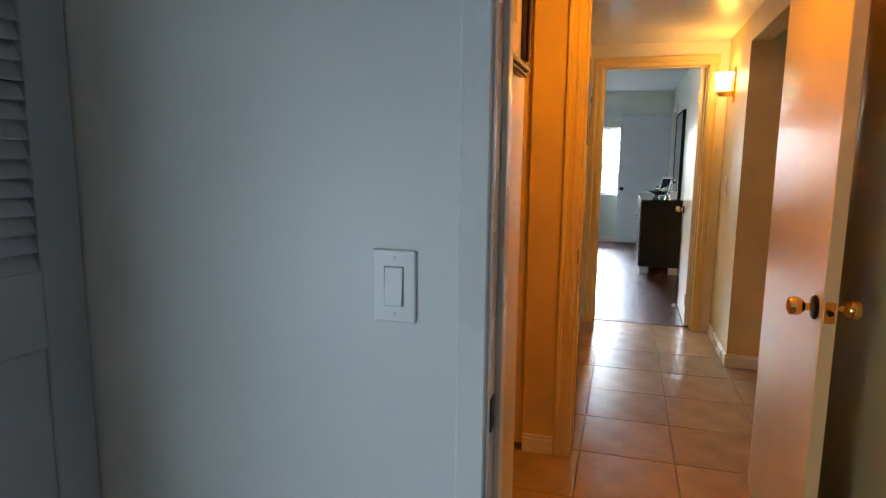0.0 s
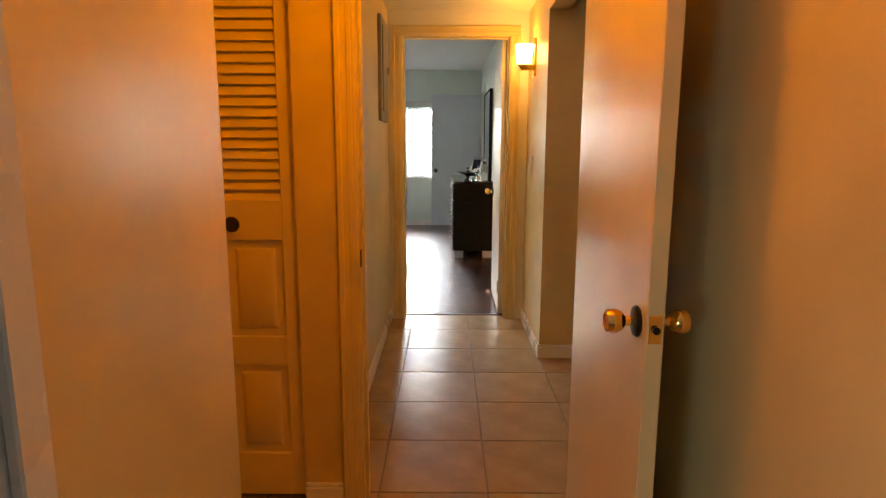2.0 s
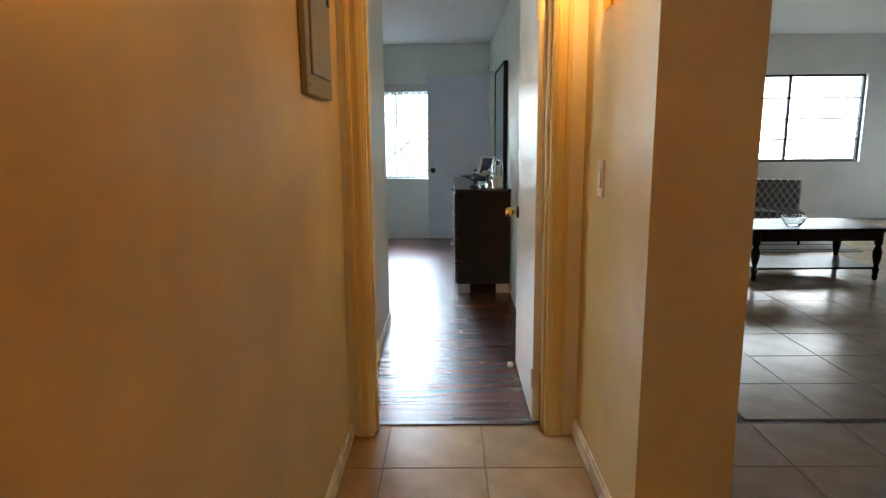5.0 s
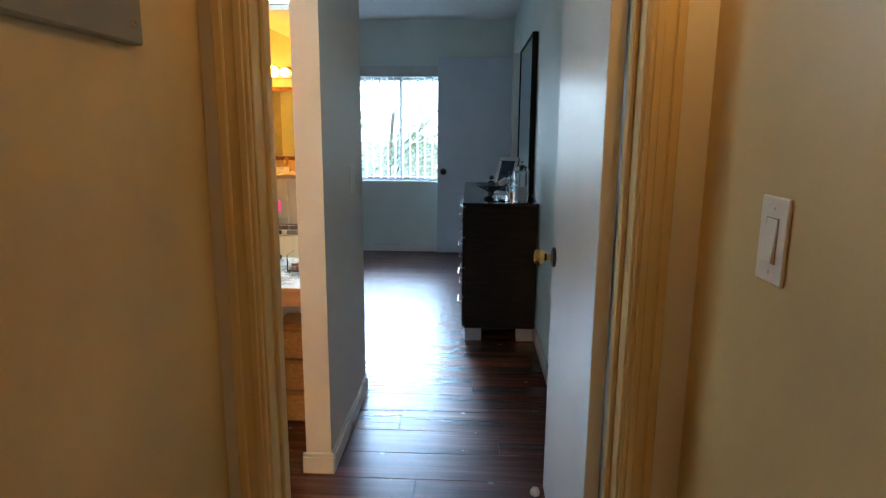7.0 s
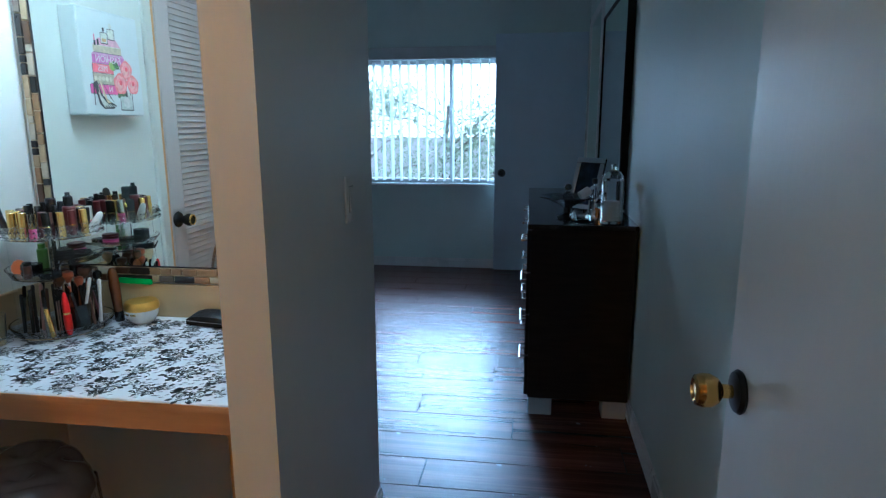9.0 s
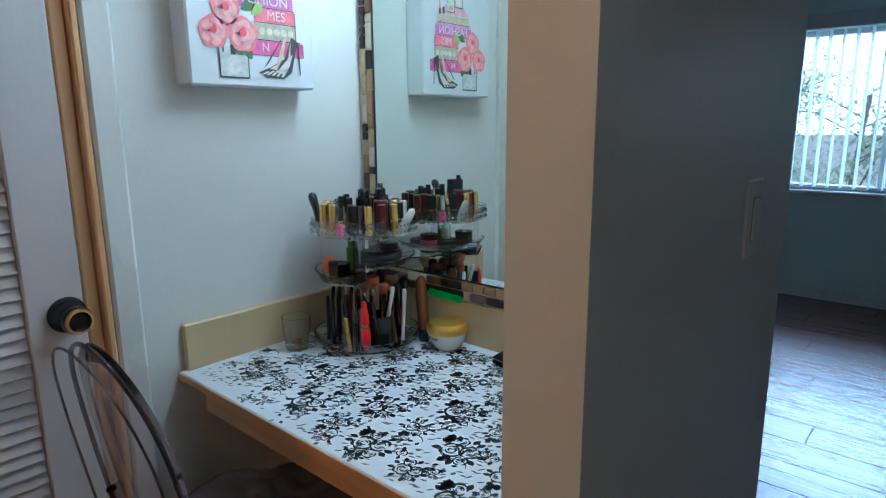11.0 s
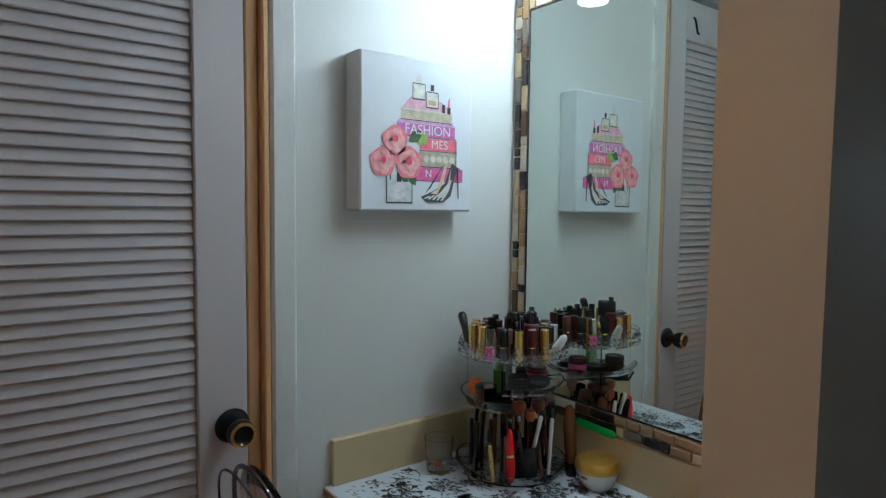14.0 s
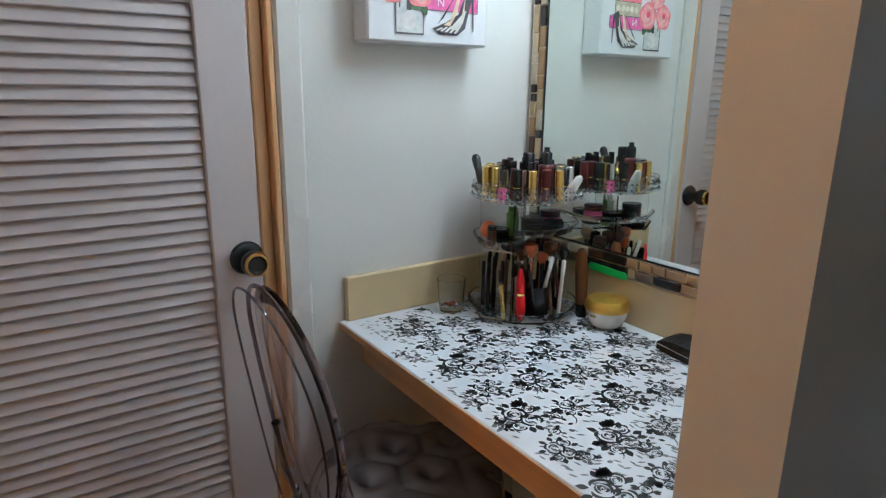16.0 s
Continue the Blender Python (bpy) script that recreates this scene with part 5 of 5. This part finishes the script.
for k, (a, r, z) in enumerate(((238, .062, .1555), (238, .062, .1725), (268, .050, .1555), (285, .075, .1555), (180, .055, .1555))):
    compact("round black powder compact on the organizer shelf", at_shelf(a, r, z), .026, .0155, "black")
stick("green_box", "slim green cosmetic bottle on the middle shelf", "bottle", at_shelf(232, .030, .1555), (("bottle", "green", cyl(.013, 0, .068, .002)), ("cap", "green", cyl(.009, .0685, .082))))
stick("lip_pot", "brown lip balm pot on the organizer shelf", "pot", at_shelf(252, .088, .1555), (("pot", "brown", cyl(.010, 0, .035, .002)), ("lid", "black", cyl(.0105, .0355, .045))))
for k, (a, r, z, mt) in enumerate(((-45, .060, .191, "black"), (-45, .060, .206, "black"), (-10, .068, .191, "black"), (20, .060, .191, "black"), (60, .06, .191, "pink"), (95, .06, .191, "black"), (60, .06, .206, "wine"))):
    compact(("round black powder compact" if mt == "black" else mt + " powder compact") + " stacked on the upper shelf", at_shelf(a, r, z), .024, .0145, mt)
# brushes and pencils in the base
def brush(label, m, l, handle, head, hr=.010):
    return stick("makeup_brush", label, "brush", m, (("handle", handle, [(0, 0), (.003, 0), (.005, .02), (.0042, l * .7), (.0055, l * .72), (0, l * .72)]), ("ferrule", "chrome" if handle != "gold" else "gold", cyl(.0058, l * .722, l * .80)), ("bristles", head, [(0, l * .802), (.006, l * .802), (hr, l * .90), (hr * .9, l * .97), (0, l)])))


def pencil(label, m, l, mt, cap):
    return stick("makeup_pencil", label, "pencil", m, (("barrel", mt, cyl(.0042, 0, l * .74)), ("cap", cap, [(0, l * .742), (.0048, l * .742), (.0046, l * .97), (.003, l), (0, l)])), 10)


bz = .0095
pen = ("black", "black", "grey", "black", "wine", "black", "nude", "black", "black", "brown", "black", "grey", "black", "nude", "black", "black", "wine", "black", "black", "black", "brown", "black", "black", "wine", "black", "black")
for k, c in enumerate(pen):
    a = view - 105 + k * 8.4
    pencil("slim " + {"black": "black", "grey": "grey", "wine": "dark wine", "nude": "pinkish nude", "brown": "brown"}[c] + " make-up pencil standing in the organizer", at(a, .050 + .019 * (k % 3), bz, -4 + rnd.uniform(-7, 7), a), .118 + rnd.uniform(-.012, .016), c, "black" if k % 3 else c)
stick("mascara_tube", "bright red mascara tube with a gold band", "mascara", at(-98, .094, bz, 3, 80), (("tube", "red", [(0, 0), (.006, 0), (.0095, .012), (.0105, .035), (.0098, .056), (0, .056)]), ("band", "gold", cyl(.0100, .0562, .063)), ("cap", "red", [(0, .0632), (.0098, .0632), (.0088, .088), (.005, .112), (.002, .118), (0, .118)])))
stick("lip_pencil", "gold lip pencil leaning at the front", "pencil", at(-118, .100, bz, 9, 170), (("tube", "gold", cyl(.0062, 0, .040)), ("cap", "gold", cyl(.0058, .0405, .078))))
for k, (a, r, hd, hn, l) in enumerate(((-75, .050, "rust", "rust", .165), (-62, .060, "rust", "rust", .145), (-48, .050, "brown", "black", .168), (-30, .060, "wine", "black", .172), (-12, .058, "brown", "rust", .165), (12, .055, "black", "black", .160), (40, .05, "tan", "black", .165), (-85, .035, "brown", "black", .17), (-100, .045, "brown", "black", .155), (-20, .075, "black", "black", .150), (0, .080, "brown", "black", .155), (-38, .034, "black", "black", .175))):
    brush({"rust": "rust brown", "brown": "soft brown", "wine": "dark wine", "black": "black", "tan": "tan"}[hd] + " bristled make-up brush standing in the cup", at(a, r, bz, rnd.uniform(-3, 7), a), l, hn, hd, .012 if k % 2 else .016)
pencil("white cosmetic pen leaning in the black cup", at(-62, .070, bz + .03, 16, 5), .115, "white", "white")
pencil("white cosmetic pen standing at the back", at(-40, .092, bz, 4, 0), .13, "white", "white")
cup = thing("black_cup", "short black plastic cup holding brushes", "cup", at(-72, .062, bz - .003))
bm = bmesh.new()
turned(bm, [(0, 0), (.030, 0), (.035, .075), (.033, .075), (.028, .003), (0, .003)], None, 24)
part("body", bm, BLACKPL, cup)
hb = thing("large_brush", "large amber handled brush standing on its black base", "brush", pose(-.790, 1.335, CT + .001, 2, -2))
for nm, mt, prof in (("handle", "rust", [(0, .03), (.012, .03), (.0135, .06), (.015, .11), (.012, .150), (.006, .160), (0, .161)]), ("base", "black", [(0, 0), (.012, 0), (.013, .004), (.0128, .0295), (0, .0295)])):
    bm = bmesh.new()
    turned(bm, prof, None, 16)
    part(nm, bm, material("amber_plastic", (.12, .038, .009), .2, vary=.25) if nm == "handle" else BLACKPL, hb)

gt = thing("glass_tumbler", "clear glass tumbler with a little brown residue", "glass", pose(-.985, 1.105, CT + .001))
bm = bmesh.new()
turned(bm, [(0, 0), (.026, 0), (.028, .004), (.034, .078), (.0322, .078), (.0262, .014), (0, .012)], None, 28)
part("body", bm, CLEAR, gt)
bm = bmesh.new()
for k in range(6):
    turned(bm, [(0, 0), (.008, .001), (.007, .006), (0, .008)], pose(rnd.uniform(-.012, .012), rnd.uniform(-.012, .012), .0135 + k * .0008), 8)
part("residue", bm, PL["rust"], gt, "brown crumbs at the bottom")

jr = thing("cream_jar", "white round cream jar with a gold lid", "jar", pose(-.718, 1.336, CT + .001))
bm = bmesh.new()
turned(bm, [(0, 0), (.026, 0), (.034, .006), (.044, .026), (.046, .040), (0, .040)], None, 36)
part("body", bm, material("white_porcelain", (.74, .72, .68), .2, vary=.06, scale=25), jr)
bm = bmesh.new()
turned(bm, [(0, .0402), (.047, .0402), (.0485, .044), (.0475, .056), (.042, .064), (.020, .068), (0, .069)], None, 36)
part("lid", bm, material("satin_gold", (.80, .50, .10), .42, metal=1, vary=.12, scale=30), jr)
bm = bmesh.new()
for a0 in (235, 262):
    arc = [(.0462 * math.cos(radians(a0 + k * 4)), .0462 * math.sin(radians(a0 + k * 4))) for k in range(6)]
    for z0, z1 in ((.029, .0345),):
        for (xa, ya), (xb, yb) in zip(arc, arc[1:]):
            bm.faces.new([bm.verts.new(p) for p in ((xa, ya, z0), (xb, yb, z0), (xb * 1.006, yb * 1.006, z1), (xa * 1.006, ya * 1.006, z1))])
part("label_bars", bm, GOLD, jr, "gold label marks")

wl = thing("black_pouch", "black soft glasses pouch lying on the counter", "pouch", pose(-.50, 1.345, CT + .001, 0, 0, -8))
bm = bmesh.new()
box(bm, -.075, -.034, 0, .075, .034, .042)
bmesh.ops.subdivide_edges(bm, edges=bm.edges[:], cuts=6, use_grid_fill=True)
for v in bm.verts:
    q = (abs(v.co.x) / .075) ** 3
    if v.co.z > .001:
        v.co.z *= (1 - .55 * q) * (1 - .3 * (v.co.y / .034) ** 2) + .03 * noise.noise(v.co * 40)
    v.co.y *= 1 - .16 * q
part("body", bm, material("black_faux_leather", (.010, .009, .009), .6, vary=.3, scale=30, bump=.5, bump_scale=120, spec=.25), wl)
bm = bmesh.new()
box(bm, -.07, -.0345, .012, .07, -.032, .014)
part("zip", bm, PL["grey"], wl)

nfile = thing("nail_file", "bright green nail file leaning on the mirror ledge", "nail file", pose(-.755, 1.372, CT + .112, 0, 2, 0))
bm = bmesh.new()
pts = [(.045 * math.cos(a) * .16 + (.047 if math.cos(a) > 0 else -.047), .0085 * math.sin(a)) for a in [2 * math.pi * k / 20 for k in range(20)]]
lo = [bm.verts.new((x, -.0015, z)) for x, z in pts]
hi = [bm.verts.new((x, .0015, z)) for x, z in pts]
bm.faces.new(lo), bm.faces.new(hi[::-1])
for k in range(20):
    bm.faces.new((lo[k], lo[(k + 1) % 20], hi[(k + 1) % 20], hi[k]))
part("board", bm, material("green_board", (.03, .42, .07), .4, vary=.05), nfile)

bx = thing("acrylic_box", "clear acrylic box of small cosmetics", "box", pose(-.262, 1.16, CT + .001))
for b in ((-.06, -.05, 0, .06, .05, .003), (-.06, -.05, .003, -.057, .05, .07), (.057, -.05, .003, .06, .05, .07), (-.057, -.05, .003, .057, -.047, .07), (-.057, .047, .003, .057, .05, .07)):
    boxpart("wall", b, ACRYLIC, bx)
for k, mt in enumerate(("nude", "black", "pink", "white", "wine", "black")):
    compact({"nude": "nude pink", "black": "black", "pink": "pink", "white": "white", "wine": "dark wine"}[mt] + " compact in the clear acrylic box", pose(-.295 + .034 * (k % 3), 1.135 + .045 * (k // 3), CT + .0045), .0155, .03, mt)

# ---- ghost chair ----
SMOKE = clear("smoky_acrylic", (.86, .82, .86), .02, 1.42)
RIM = clear("dark_acrylic_edge", (.30, .26, .30), .04, 1.45)
ch = thing("ghost_chair", "transparent acrylic chair with oval back and dark tufted cushion", "chair", pose(-.850, .890, 0, 0, 0, 8))
def oval(cx, cz, rx, rz, n=48):
    return [(cx + rx * math.cos(2 * math.pi * k / n), cz + rz * math.sin(2 * math.pi * k / n)) for k in range(n)]


def back_y(z):
    return -.215 - (z - .44) * .16


bm = bmesh.new()
loops = []
for rx, rz, dy in ((.118, .240, 0), (.118, .240, .010), (.096, .205, .014), (0.04, .07, .018)):
    loops.append([bm.verts.new((x, back_y(z) + dy + .045 * (x / .185) ** 2, z)) for x, z in oval(0, .675, rx, rz)])
loops2 = [[bm.verts.new((v.co.x, v.co.y - .006 if i else v.co.y, v.co.z)) for v in l] for i, l in enumerate(loops[1:])]
for u, v in zip(loops[1:], loops[2:]):
    for k in range(48):
        bm.faces.new((u[k], u[(k + 1) % 48], v[(k + 1) % 48], v[k]))
bm.faces.new(loops[-1])
bmesh.ops.delete(bm, geom=loops[0] + [v for l in loops2 for v in l], context='VERTS')
back = part("backrest", bm, SMOKE, ch, "clear oval back panel")
back.modifiers.new("thickness", 'SOLIDIFY').thickness = .006
bm = bmesh.new()
pts = [(x, back_y(z) + .045 * (x / .185) ** 2, z) for x, z in oval(0, .675, .121, .244)]
tube(bm, pts + pts[:1], .0040, 8, False)
part("back_rim", bm, RIM, ch, "dark smoky edge of the oval back")
bm = bmesh.new()
pts = [(x, back_y(z) - .026 + .045 * (x / .185) ** 2, z) for x, z in oval(0, .675, .123, .246)]
tube(bm, pts + pts[:1], .0022, 8, False)
part("back_rim", bm, RIM, ch, "dark smoky edge of the oval back")
bm = bmesh.new()
n = 40
def seat_r(a):
    return .205 + .012 * math.cos(4 * a)


lo = [bm.verts.new((seat_r(2 * math.pi * k / n) * math.cos(2 * math.pi * k / n), seat_r(2 * math.pi * k / n) * math.sin(2 * math.pi * k / n), .405)) for k in range(n)]
hi = [bm.verts.new((v.co.x, v.co.y, .425)) for v in lo]
bm.faces.new(lo[::-1]), bm.faces.new(hi)
for k in range(n):
    bm.faces.new((lo[k], lo[(k + 1) % n], hi[(k + 1) % n], hi[k]))
part("seat", bm, SMOKE, ch)
for x, y in ((-.15, -.15), (.15, -.15), (-.15, .15), (.15, .15)):
    bm = bmesh.new()
    vs = box(bm, x - .016, y - .016, 0, x + .016, y + .016, .405, .004)
    for v in vs:
        if v.co.z < .2:
            v.co.x += .02 * (1 if x > 0 else -1)
            v.co.y += .03 * (1 if y > 0 else -1)
    part("leg", bm, SMOKE, ch)
for x in (-.15, .15):
    bm = bmesh.new()
    tube(bm, [(x, -.17, .42), (x * .88, -.205, .50), (x * .76, back_y(.60) + .02, .60)], .010, 8)
    part("back_post", bm, SMOKE, ch)
# tufted cushion
cs = thing("seat_cushion", "dark brown tufted leather cushion on the clear chair", "cushion", pose(-.835, .905, .426, 0, 0, 8))
buttons = [(i * .125 + (.0625 if j % 2 else 0) - .125, j * .105 - .105) for i in range(-1, 4) for j in range(-1, 4)]
buttons = [b for b in buttons if math.hypot(*b) < .185]
bm = bmesh.new()
N, M = 64, 30
grid = []
for i in range(M + 1):
    r = i / M
    row = []
    for k in range(N):
        a = 2 * math.pi * k / N
        R = seat_r(a) * r
        x, y = R * math.cos(a), R * math.sin(a)
        d = sorted(math.hypot(x - bx2, y - by2) for bx2, by2 in buttons)
        ridge = d[1] - d[0]
        z = .058 * (1 - r ** 6) ** .5 - .022 * math.exp(-(d[0] / .022) ** 2) - .007 * math.exp(-(ridge / .016) ** 2)
        row.append(bm.verts.new((x, y, z + .004)))
    grid.append(row)
for u, v in zip(grid[1:], grid[2:]):
    for k in range(N):
        bm.faces.new((u[k], u[(k + 1) % N], v[(k + 1) % N], v[k]))
bm.faces.new(grid[1])
rim = [bm.verts.new((v.co.x * .97, v.co.y * .97, 0)) for v in grid[-1]]
for k in range(N):
    bm.faces.new((grid[-1][k], grid[-1][(k + 1) % N], rim[(k + 1) % N], rim[k]))
bm.faces.new(rim)
bmesh.ops.delete(bm, geom=grid[0], context='VERTS')
part("upholstery", bm, LEATHER, cs)
for b in buttons:
    if math.hypot(*b) < .165:
        bm = bmesh.new()
        turned(bm, [(.009, 0), (.008, .004), (.004, .0065), (0, .007)], pose(b[0], b[1], .034), 14)
        part("button", bm, LEATHER, cs)

# ---- floors ----
solid("floor", [(-1.5, -8.2, -.12, 7.7, .002, -.004), (1.6, .002, -.12, 7.7, LY + .15, -.004)], GROUT, "grouted tile floor bed", "floor")
TP, TX, TY = .4080, .472, -.365
tiles = bpy.data.objects["floor"]
tile_meshes = {}
count = 0
rest = bmesh.new()
for ix in range(-5, 18):
    for iy in range(-10, 21):
        x0, y0 = TX + ix * TP + .003, TY + iy * TP + .003
        x1, y1 = x0 + TP - .006, y0 + TP - .006
        if iy <= 0:
            y1 = min(y1, .0)
            if x0 < -1.3 or x1 > 7.6:
                continue
        elif x1 < 1.7 or x1 > 7.6 or y1 > LY or y0 < .02:
            continue
        if y1 - y0 < .02 or y0 < -4.3 + 0:
            continue
        near = x0 < 2.6 and y0 < 1.3
        if near and count < 300:
            key = (round(x1 - x0, 3), round(y1 - y0, 3))
            if key not in tile_meshes:
                bm = bmesh.new()
                box(bm, 0, 0, -.004, x1 - x0, y1 - y0, 0, .0015)
                tile_meshes[key] = finish(bm, "tile", TILE)
            ob = new("tile", tile_meshes[key])
            ob.location = (x0, y0, random.uniform(-.0004, .0004))
            ob.parent = tiles
            count += 1
        else:
            box(rest, x0, y0, -.004, x1, y1, 0)
tagged(part("far_tiles", rest, TILE, tiles), kind="stuff")

def plank_material():
    m = material("laminate_plank", (.10, .045, .032), .26, vary=.0, coat=.0)
    t = m.node_tree
    b = t.nodes["Principled BSDF"]
    tex, info = t.nodes.new("ShaderNodeTexCoord"), t.nodes.new("ShaderNodeObjectInfo")
    add = t.nodes.new("ShaderNodeVectorMath")
    sc = t.nodes.new("ShaderNodeVectorMath")
    sc.operation = 'SCALE'
    sc.inputs["Scale"].default_value = 37
    comb = t.nodes.new("ShaderNodeCombineXYZ")
    for k in range(3):
        t.links.new(info.outputs["Random"], comb.inputs[k])
    t.links.new(comb.outputs[0], sc.inputs[0])
    t.links.new(tex.outputs["Object"], add.inputs[0])
    t.links.new(sc.outputs[0], add.inputs[1])
    def noise_tex(scale, stretch, detail=4):
        mp = t.nodes.new("ShaderNodeMapping")
        mp.inputs["Scale"].default_value = stretch
        t.links.new(add.outputs[0], mp.inputs[0])
        n = t.nodes.new("ShaderNodeTexNoise")
        n.inputs["Scale"].default_value, n.inputs["Detail"].default_value = scale, detail
        t.links.new(mp.outputs[0], n.inputs["Vector"])
        return n
    broad, grain = noise_tex(9, (.13, 1.9, 1)), noise_tex(40, (.06, 2.2, 1), 6)
    mix = t.nodes.new("ShaderNodeMath")
    mix.operation = 'MULTIPLY_ADD'
    mix.inputs[1].default_value = .45
    t.links.new(grain.outputs["Fac"], mix.inputs[0])
    half = t.nodes.new("ShaderNodeMath")
    half.operation = 'MULTIPLY'
    half.inputs[1].default_value = .6
    t.links.new(broad.outputs["Fac"], half.inputs[0])
    t.links.new(half.outputs[0], mix.inputs[2])
    ramp = t.nodes.new("ShaderNodeValToRGB")
    e = ramp.color_ramp.elements
    e[0].position, e[0].color = .32, (.040, .016, .012, 1)
    e[1].position, e[1].color = .70, (.17, .072, .050, 1)
    k = e.new(.52)
    k.color = (.088, .036, .026, 1)
    t.links.new(mix.outputs[0], ramp.inputs[0])
    t.links.new(ramp.outputs[0], b.inputs["Base Color"])
    bp = t.nodes.new("ShaderNodeBump")
    bp.inputs["Strength"].default_value, bp.inputs["Distance"].default_value = .012, .001
    t.links.new(grain.outputs["Fac"], bp.inputs["Height"])
    t.links.new(bp.outputs[0], b.inputs["Normal"])
    return m


PLANK = plank_material()
wood = solid("floor_bedroom", [(-3.3, .002, -.12, 1.6, 5.34, -.0035)], material("plank_gap", (.012, .008, .007), .8), "dark reddish brown laminate plank floor", "floor")
pm = {}
rows = int(5.2 / .19) + 1
count = 0
for r in range(rows):
    y0 = .03 + r * .19
    x = -3.25 - (r * .437) % 1.2
    while x < 1.55:
        xa, xb = max(x, -3.25), min(x + 1.2, 1.55)
        if xb - xa > .05:
            key = round(xb - xa, 3)
            if key not in pm:
                bm = bmesh.new()
                box(bm, 0, 0, -.0035, xb - xa - .003, .187, 0, .0010)
                pm[key] = finish(bm, "plank", PLANK)
            ob = new("plank", pm[key])
            ob.location = (xa, y0, 0)
            ob.parent = wood
        x += 1.2
bm = bmesh.new()
box(bm, .003, -.004, -.003, .750, .030, .006, .003)
tagged(new("threshold_strip", finish(bm, "threshold_strip", material("dark_threshold", (.05, .022, .016), .3, vary=.2, stretch=(1, 9, 9)))), "dark wooden threshold strip between tile and laminate", "threshold", kind="structure")
